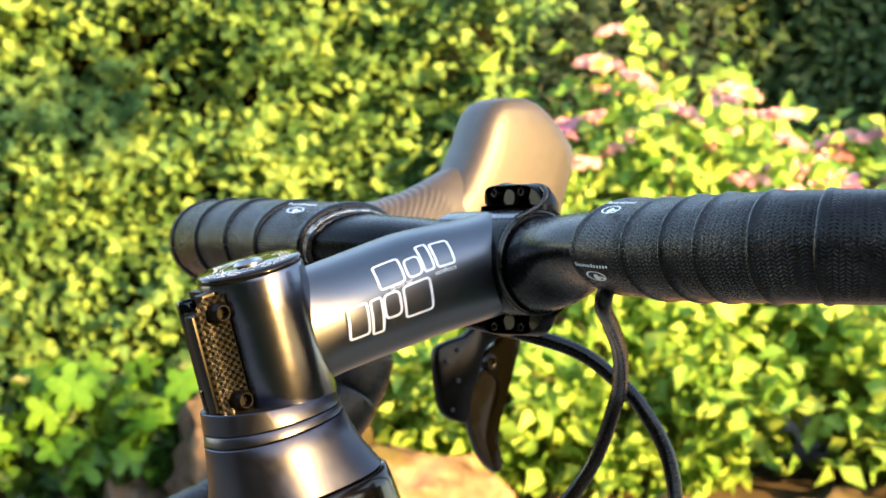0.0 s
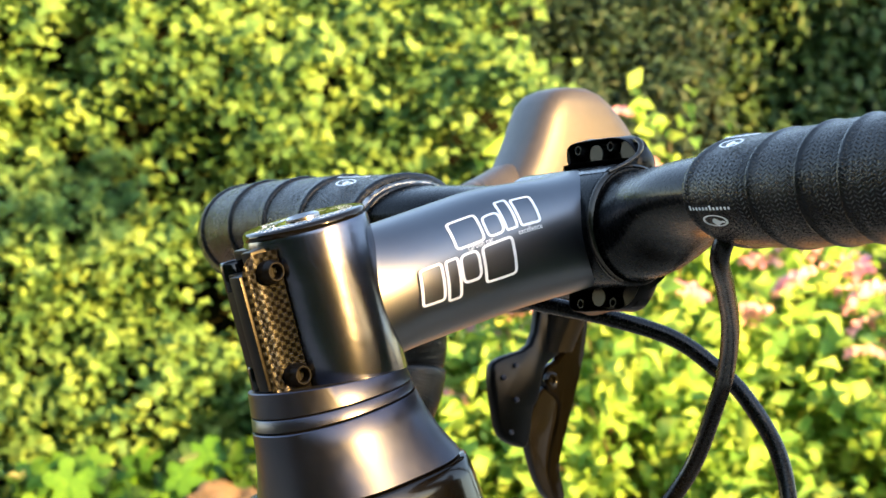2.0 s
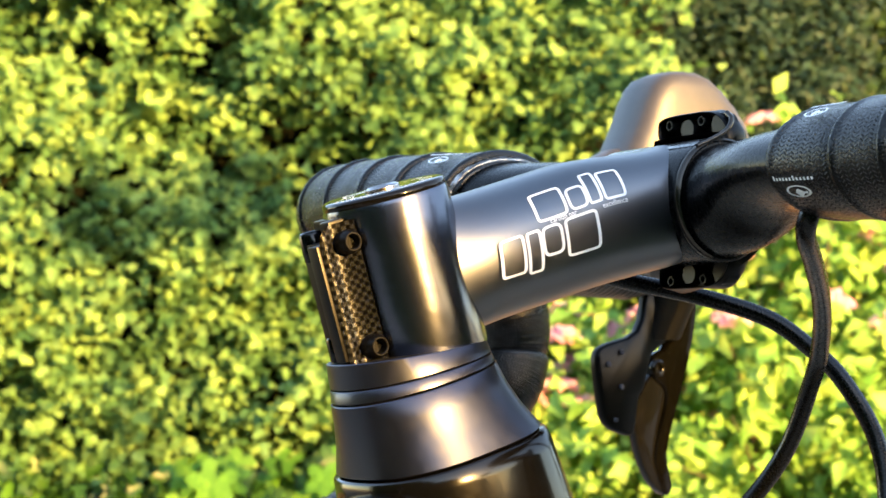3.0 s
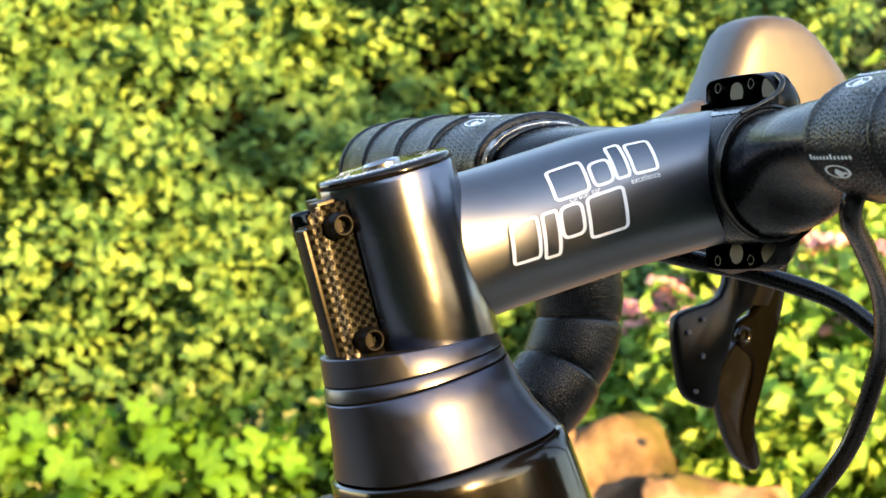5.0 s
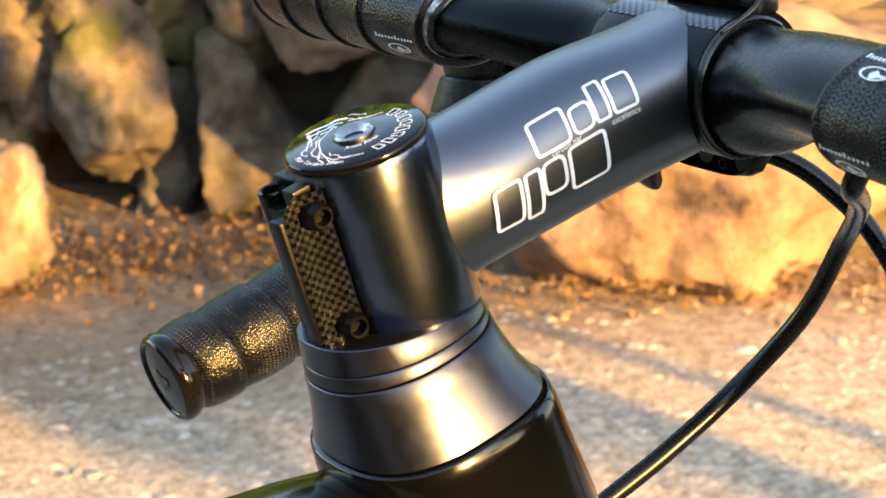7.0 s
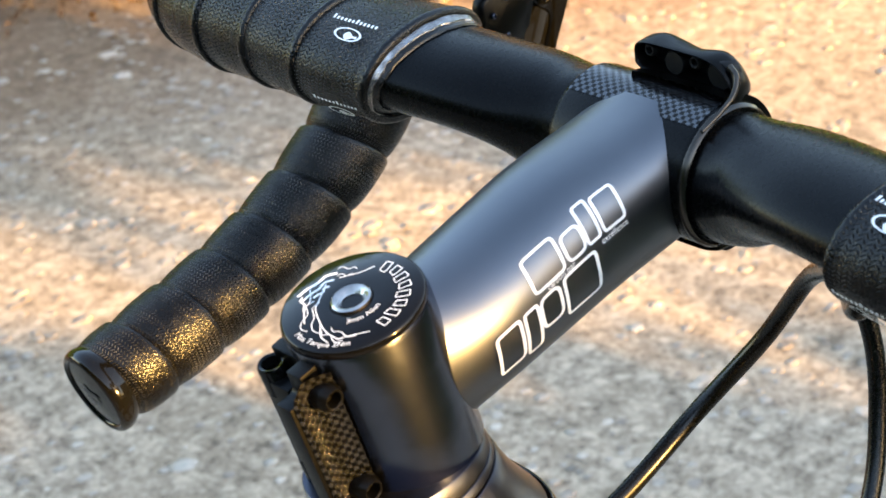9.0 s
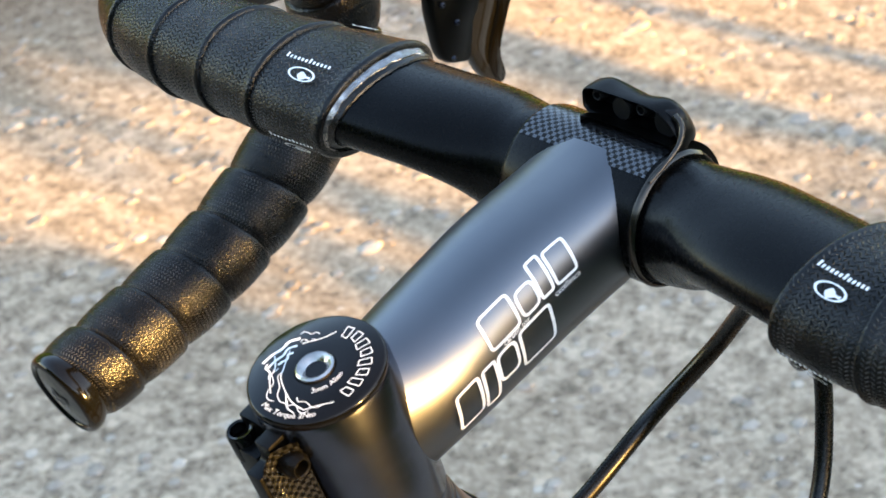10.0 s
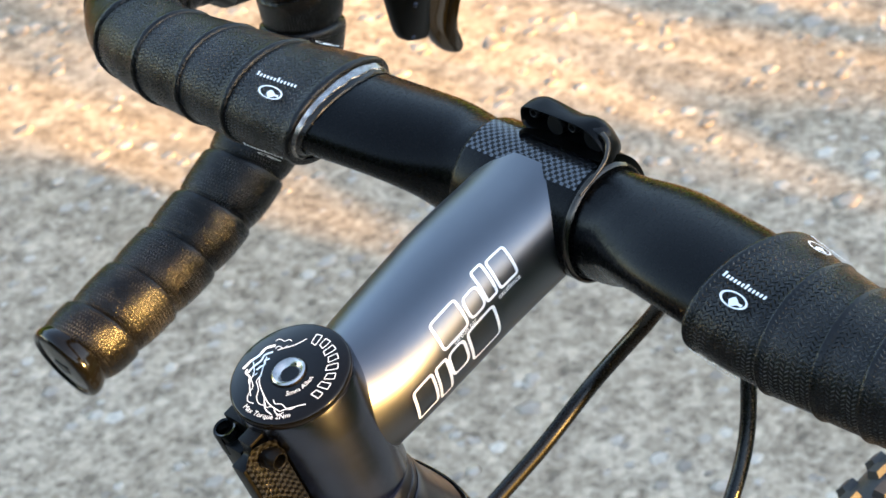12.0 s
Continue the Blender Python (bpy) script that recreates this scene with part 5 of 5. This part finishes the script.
def hedge(name, line, z0, z1, deep, count, size, mat, label, seed, ragged=0.12, shape=0.5, clump=14, core=True, tops=None, back=(0.6, 0.8), jag=0.0, steps=40, sunk=0.16, gaps=-9.0, own=0.6, fan=0.0, loose=0.55, lobed=False):
    """A clipped hedge along a line of (x, y); back is the way away from its face."""
    rng = np.random.default_rng(seed)
    pts = [Vector((*p, 0)) for p in line]
    root = thing(name, (pts[0].lerp(pts[-1], 0.5) + Vector((*back, 0)) * deep / 2)[:2] + (z0,), label, "hedge")
    out = -Vector((*back, 0))
    spans = np.cumsum([0] + [(b - a).length for a, b in zip(pts, pts[1:])])
    m = count // clump
    d = rng.uniform(0, spans[-1], m)
    xy = np.stack([np.interp(d, spans, [p[k] for p in pts]) for k in range(2)], 1)
    top = np.full(m, z1) if tops is None else np.interp(xy[:, 0], *tops)
    wave = lambda s: jag * (0.5 * noise.noise((s * 2.6, 5, 0)) + 1.5 * noise.noise((s * 7.5, 9, 0)))
    if jag:
        top = top + np.array([wave(s) for s in d])
    up = rng.uniform(0, 1, m)
    z = z0 + (top - z0) * up
    rough = np.array([noise.noise((x * 1.7, y * 1.7, h * 1.7)) * ragged + noise.noise((x * 6, y * 6, h * 6)) * ragged * 0.6 for x, y, h in zip(xy[:, 0], xy[:, 1], z)])
    inset = np.minimum(np.abs(rng.normal(0, 0.06, m)), 0.3)
    c = np.concatenate([xy - np.array(out)[:2] * (inset - rough)[:, None], z[:, None]], 1)
    far = rng.random(m) < 0.22      # the crown and the far side
    c[far] += np.concatenate([np.outer(rng.uniform(0, deep, far.sum()), back), (top[far] - z[far])[:, None] * 0.97 + rng.normal(0, ragged * 0.7, (far.sum(), 1))], 1)
    keep = np.array([noise.noise((x * 9, y * 9, h * 9 + 7)) > gaps for x, y, h in c])
    c = c[keep]
    m = len(c)
    # each clump is a spray: leaves along a short twig that points out and up, then droops
    twig = np.array(out) * 0.9 + [0, 0, 0.25] + rng.normal(0, 0.55, (m, 3))
    twig /= np.linalg.norm(twig, axis=1, keepdims=True)
    run = rng.uniform(-0.5, 1.0, (m * clump, 1))
    reach = size[1] * 2.6
    axes = np.repeat(twig, clump, 0)
    p = np.repeat(c, clump, 0) + axes * run * reach + rng.normal(0, 1, (m * clump, 3)) * size[1] * loose - np.array([0, 0, 1]) * (run ** 2) * reach * 0.3
    nr = np.repeat(np.array(out) * 0.7 + [0, 0, 0.7] + rng.normal(0, 1, (m, 3)) * fan, clump, 0)
    leaf_cloud("foliage", p, nr, size, mat, root, seed + 1, shape, spread=own, axes=axes, lobed=lobed)
    # solid filler behind the leaves, coloured near-black as the hedge's inner shade
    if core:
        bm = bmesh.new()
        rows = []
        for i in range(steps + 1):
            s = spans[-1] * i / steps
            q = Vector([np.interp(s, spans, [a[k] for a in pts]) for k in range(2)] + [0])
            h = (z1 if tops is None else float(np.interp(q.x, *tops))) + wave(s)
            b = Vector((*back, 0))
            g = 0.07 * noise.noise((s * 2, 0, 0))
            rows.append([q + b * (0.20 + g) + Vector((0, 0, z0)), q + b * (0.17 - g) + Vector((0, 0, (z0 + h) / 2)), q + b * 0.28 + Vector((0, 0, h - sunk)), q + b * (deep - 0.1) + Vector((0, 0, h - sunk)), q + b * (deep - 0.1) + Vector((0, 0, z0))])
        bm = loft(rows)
        part("inner_mass", bm, M_CORE, root, "solid near-black filler painted as deep inner shade")
    return root


# near-black colour stands in for shade deep inside the foliage
M_CORE = plain("painted_inner_shade", (0.004, 0.005, 0.002), 0.95, spec=0.04, var=0.6, grain=0.8, scale=30)

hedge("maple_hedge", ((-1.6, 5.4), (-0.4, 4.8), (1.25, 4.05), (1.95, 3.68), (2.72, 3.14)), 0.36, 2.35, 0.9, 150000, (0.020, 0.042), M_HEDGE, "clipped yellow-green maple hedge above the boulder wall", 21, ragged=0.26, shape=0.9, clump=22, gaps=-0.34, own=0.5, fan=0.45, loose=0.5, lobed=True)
hedge("conifer_hedge", ((2.9, 5.3), (3.7, 4.55), (4.35, 4.1)), 0.4, 2.9, 0.8, 80000, (0.025, 0.055), M_CONIFER, "blue-green conifer hedge, darkened in its leaf colour for shade", 31, ragged=0.2, shape=0.3)
hedge("beech_hedge", ((4.1, 4.6), (5.2, 3.7), (7.2, 2.2)), 0.3, 2.9, 0.8, 90000, (0.03, 0.06), M_BEECH, "tall green hedge, darkened in its leaf colour for shade", 41, shape=0.6)

# unseen hedge added on the sun side to throw the dappled shade over the yard
hedge("unseen_shade_hedge", ((-9, -5.2), (0, -5.0), (9, -5.2), (16, -5.6)), 0.0, 1.0, 0.9, 40000, (0.03, 0.06), M_FARHEDGE, "unseen loose green hedge added to cast the yard's dappled shade", 51, ragged=0.03, clump=8, shape=0.55, tops=([-9, -0.7, -0.25, 1.2, 1.5, 1.62, 1.72, 1.85, 1.93, 2.05, 2.2, 2.4, 4.6, 5.6, 16], [2.7, 2.4, 1.28, 1.17, 1.09, 1.01, 0.97, 1.03, 0.94, 0.99, 0.91, 0.89, 0.89, 3.6, 4.2]), jag=0.15, steps=640, sunk=-0.035, back=(0.0, -1.0))

# unseen hedge added behind the camera; hides bright horizon from the bike's reflections
hedge("unseen_end_hedge", ((-4.6, -6.0), (-4.9, -1.0), (-4.4, 4.6)), 0.0, 3.0, 0.9, 26000, (0.06, 0.12), M_FARHEDGE, "unseen tall green hedge added to block horizon light at the yard's end", 55, ragged=0.2, clump=8, shape=0.55, back=(-1.0, 0.0))

# unseen trees added on the open side; their boughs shade wall, hedge and ground
def shade_tree(place, base, top, boughs, seed):
    root = thing("shade_tree", place, "unseen green tree added to cast shade into the yard", "tree")
    x, y, z = place
    part("trunk", sweep([Vector((x, y, 0)), Vector((x + 0.02, y, base * 0.6)), Vector((x - 0.01, y + 0.02, top * 0.9))], lambda t: 0.030 - 0.020 * t, 12), M_BARK, root, smooth=60)
    rng_ = np.random.default_rng(seed)
    # boughs: offset along x, height, half width, half height
    c = []
    for dx, h, hw, hh in boughs:
        d = rng_.normal(0, 1, (60, 3))
        d /= np.linalg.norm(d, axis=1, keepdims=True)
        c.append(np.array([x + dx, y, h]) + d * rng_.uniform(0.2, 1.0, (60, 1)) * [hw, hw, hh])
        part("limb", sweep([Vector((x, y, base * 0.8)), Vector((x + dx * 0.6, y, (base + h) / 2)), Vector((x + dx, y, h + hh))], lambda t: 0.014 - 0.010 * t, 6), M_BARK, root, smooth=60)
        # solid near-black filler added so each bough blocks the sun
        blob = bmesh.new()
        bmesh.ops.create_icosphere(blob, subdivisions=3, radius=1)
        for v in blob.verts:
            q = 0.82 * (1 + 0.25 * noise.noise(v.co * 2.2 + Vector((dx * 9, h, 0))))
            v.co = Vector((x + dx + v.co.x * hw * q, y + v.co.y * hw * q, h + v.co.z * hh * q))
        part("inner_mass", blob, M_CORE, root, "solid near-black filler painted as deep inner shade")
    c = np.concatenate(c)
    p = np.repeat(c, 14, 0) + rng_.normal(0, 0.022, (len(c) * 14, 3))
    leaf_cloud("crown", p, np.tile([0, -0.6, 0.7], (len(p), 1)), (0.03, 0.06), M_FARHEDGE, root, seed + 1, 0.6)


shade_tree((2.34, -5.6, 0), 1.30, 1.9, ((-0.20, 1.78, 0.115, 0.27), (-0.43, 1.86, 0.15, 0.21), (-0.045, 1.63, 0.058, 0.14), (0.160, 1.935, 0.125, 0.09), (0.205, 1.74, 0.058, 0.10), (-0.52, 1.29, 0.13, 0.055), (-0.30, 1.29, 0.13, 0.055), (-0.10, 1.28, 0.09, 0.045)), 91)
shade_tree((2.56, -5.9, 0), 2.4, 3.0, ((-0.06, 2.84, 0.13, 0.10), (0.20, 2.87, 0.13, 0.11)), 95)
# a lone bough added only to dim the sun on the stem
shade_tree((0.78, -5.3, 0), 1.45, 1.75, ((-0.200, 1.845, 0.047, 0.0215),), 99)

# ---- spirea in flower ----
def spirea(place, seed, radius, height):
    rng = np.random.default_rng(seed)
    root = thing("spirea_bush", place, "lime-green spirea bush with pink flower heads, on the planting bed", "bush", "spirea along the bed")
    base = np.array(place)
    pts, nrm, tips = [], [], []
    stems = bmesh.new()
    for k in range(130):
        a, r = rng.uniform(0, 2 * math.pi), radius * math.sqrt(rng.uniform(0, 1))
        h = height * (1 - 0.45 * (r / radius) ** 2) * rng.uniform(0.8, 1.08)
        if k >= 95:      # low outer growth
            r, h = radius * rng.uniform(0.7, 1.15), height * rng.uniform(0.2, 0.6)
        end = base + [r * math.cos(a), r * math.sin(a), h]
        start = base + [0.25 * r * math.cos(a), 0.25 * r * math.sin(a), 0]
        mid = (start + end) / 2 + [0, 0, 0.08]
        path = smooth_path([start, mid, end], 4)
        sweep(path, lambda t: 0.0045 - 0.003 * t, 5, (False, False), 1.0, stems)
        for q in path[1:]:
            q = np.array(q)
            n = 12
            pts.append(q + rng.normal(0, 0.045, (n, 3)))
            nrm.append(np.tile([-0.35, -0.45, 0.75], (n, 1)))
        if k < 95:
            tips.append(end)
    part("stem", stems, M_BARK, root, "thin brown stems", kind="stuff")
    leaf_cloud("leaves", np.concatenate(pts), np.concatenate(nrm), (0.034, 0.070), M_SPIREA, root, seed + 1, 0.62)
    return root, tips


def flower_head(seed):
    rng = np.random.default_rng(seed)
    verts, faces = [], []
    for k in range(84):
        a, r = rng.uniform(0, 6.28), 0.030 * math.sqrt(rng.uniform())
        c = np.array([r * math.cos(a), r * math.sin(a), 0.012 - 9 * r * r + rng.normal(0, 0.002)])
        s = rng.uniform(0.0038, 0.0068)
        i = len(verts)
        b = rng.uniform(0, 6.28)
        for j in range(5):
            verts.append(c + [s * math.cos(b + j * 1.257), s * math.sin(b + j * 1.257), rng.normal(0.001, 0.0012)])
        verts.append(c - [0, 0, 0.004])
        faces += [(i + j, i + (j + 1) % 5, i + 5) for j in range(5)]
    me = bpy.data.meshes.new("flower_head")
    me.from_pydata([tuple(v) for v in verts], [], faces)
    me.materials.append(M_PINK)
    return me


HEADS = [flower_head(200 + k) for k in range(4)]
rnd = random.Random(8)
for place, seed, radius, height in (((2.80, 2.86, 0.50), 61, 0.55, 0.92), ((3.35, 2.40, 0.50), 63, 0.55, 0.82), ((2.46, 3.06, 0.55), 65, 0.32, 0.55), ((3.95, 1.95, 0.50), 67, 0.55, 0.8)):
    root, tips = spirea(place, seed, radius, height)
    for k, tip in enumerate(tips):
        if k % 3:
            ob = new("flower_head", HEADS[rnd.randrange(4)])
            ob.parent = root
            ob.matrix_parent_inverse = Matrix.Translation(-ROOTS[root.name])
            sc = rnd.uniform(1.1, 1.9)
            ob.matrix_basis = Matrix.Translation(tip + [0, 0, 0.035]) @ Euler((rnd.uniform(-0.5, 0.3), rnd.uniform(-0.5, 0.3), rnd.uniform(0, 6))).to_matrix().to_4x4() @ Matrix.Diagonal((sc, sc, sc * 1.1, 1))

# ---- lobed creeper over the wall top ----
def lobed_leaf(seed):
    rnd_ = random.Random(seed)
    prof = []
    for j in range(20):
        a = -math.pi + 2 * math.pi * j / 20
        r = 0.55 + 0.45 * abs(math.cos(2.5 * a)) ** 1.3
        if abs(a) > 2.9:
            r = 0.18
        prof.append((r * math.cos(a) * rnd_.uniform(0.93, 1.07), r * math.sin(a) * rnd_.uniform(0.93, 1.07)))
    verts = [(0, 0, 0.05)] + [(x, y, 0.10 * abs(y) - 0.16 * x * x + rnd_.uniform(-0.03, 0.03)) for x, y in prof]
    me = bpy.data.meshes.new("lobed_leaf")
    me.from_pydata(verts, [], [(0, 1 + j, 1 + (j + 1) % 20) for j in range(20)])
    me.materials.append(M_LOBED)
    me.polygons.foreach_set("use_smooth", [True] * len(me.polygons))
    return me


LOBED = [lobed_leaf(s) for s in range(4)]
vine = thing("creeper", (1.5, 3.75, 0.45), "bright green lobed-leaf creeper hanging over the boulders", "creeper")
rnd = random.Random(17)
vine_stems = bmesh.new()
CREST = [Vector(p) for p in ((0.55, 4.12, 0.60), (1.05, 3.82, 0.60), (1.45, 3.60, 0.60), (1.80, 3.38, 0.62), (2.15, 3.10, 0.64))]
for k in range(150):
    if k < 44:
        p = Vector((1.60, 3.42, 0.60)).lerp(Vector((1.93, 3.18, 0.63)), rnd.random())
        p = p + Vector((rnd.uniform(-0.07, 0.07), rnd.uniform(-0.07, 0.08), rnd.triangular(-0.06, 0.20, 0.10)))
    else:
        q = rnd.uniform(0.5, 3.2)
        p = CREST[int(q)].lerp(CREST[int(q) + 1], q % 1)
        out = rnd.uniform(0.04, 0.15)
        p = p + Vector((-0.6 * out, -0.8 * out, rnd.triangular(-0.08, 0.14, 0.01) + 0.05 * noise.noise((q * 5, 0, 0))))
    ob = new("leaf", LOBED[rnd.randrange(4)])
    ob.parent = vine
    ob.matrix_parent_inverse = Matrix.Translation(-ROOTS[vine.name])
    size = rnd.uniform(0.044, 0.060) if k < 44 else rnd.uniform(0.034, 0.056)
    face = Vector((-0.55 + rnd.uniform(-0.4, 0.4), -0.7 + rnd.uniform(-0.4, 0.4), 0.55 + rnd.uniform(-0.3, 0.4)))
    ob.matrix_basis = Matrix.Translation(p) @ face.to_track_quat('Z', 'X').to_matrix().to_4x4() @ Euler((0, 0, rnd.uniform(0, 6.28))).to_matrix().to_4x4() @ Matrix.Scale(size, 4)
    if k % 5 == 0:
        sweep([p, p + Vector((0.04, 0.05, -0.05)), p + Vector((0.10, 0.14, -0.06))], 0.0016, 5, (False, False), 1.0, vine_stems)
rng = np.random.default_rng(19)
n = 5000
s = rng.uniform(0, 4, n)
along_crest = np.stack([np.interp(s, range(5), [c[k] for c in CREST]) for k in range(3)], 1)
hang = rng.triangular(-0.10, 0.03, 0.16, n) + 0.05 * np.array([noise.noise((q * 6, 0, 0)) for q in s])
out_ = 0.02 + 0.10 * rng.random(n)
pts = along_crest + np.stack([-0.6 * out_, -0.8 * out_, hang], 1)
keep = np.array([noise.noise((q * 5, h * 9, 3)) > -0.12 for q, h in zip(s, hang)])
leaf_cloud("small_foliage", pts[keep], np.tile([-0.5, -0.7, 0.4], (int(keep.sum()), 1)), (0.028, 0.052), M_IVY, vine, 20, 0.95, lobed=True)
part("vine_stem", vine_stems, M_BARK, vine, "thin trailing stems", kind="stuff")

# ---- grass ----
rng = np.random.default_rng(71)
n = 26000
pts = np.stack([rng.normal(0.5, 2.4, n), -1.04 - 2.6 * rng.random(n) ** 1.4, np.full(n, 0.024)], 1)
blades = leaf_cloud("grass", pts, np.tile([0, 0.9, 0.2], (n, 1)), (0.025, 0.055), M_FARHEDGE, None, 72, 0.10, "stuff", "short green blades of the lawn", 0.8, np.tile([0, 0, 1.4], (n, 1)))
blades["category"] = "grass"

# ---- loose litter and gravel ----
rng = np.random.default_rng(77)
n = 3600
s = rng.uniform(0, 1, n)
xy = np.stack([0.85 + 1.05 * s, 3.45 - 0.55 * s], 1) + rng.normal(0, 0.16, (n, 2)) * [0.7, 1]
xy[3250:] = np.stack([1.80 + 0.75 * s[3250:], 2.46 - 0.45 * s[3250:]], 1) + rng.normal(0, 0.05, (350, 2))
pts = np.concatenate([xy, rng.uniform(0.005, 0.05, (n, 1))], 1)
leaf_cloud("leaf_litter", pts, np.tile([0, 0, 1.0], (n, 1)), (0.011, 0.027), M_DRYLEAF, None, 78, 0.6, "stuff", "fallen brown leaves at the wall foot", 0.5)["category"] = "leaves"
pebble_field(7500, ((-0.1, 2.7), (0.3, 2.7)), 0.0125, M_PEBBLE, "gravel", "loose pale pebbles on the packed gravel", 3)
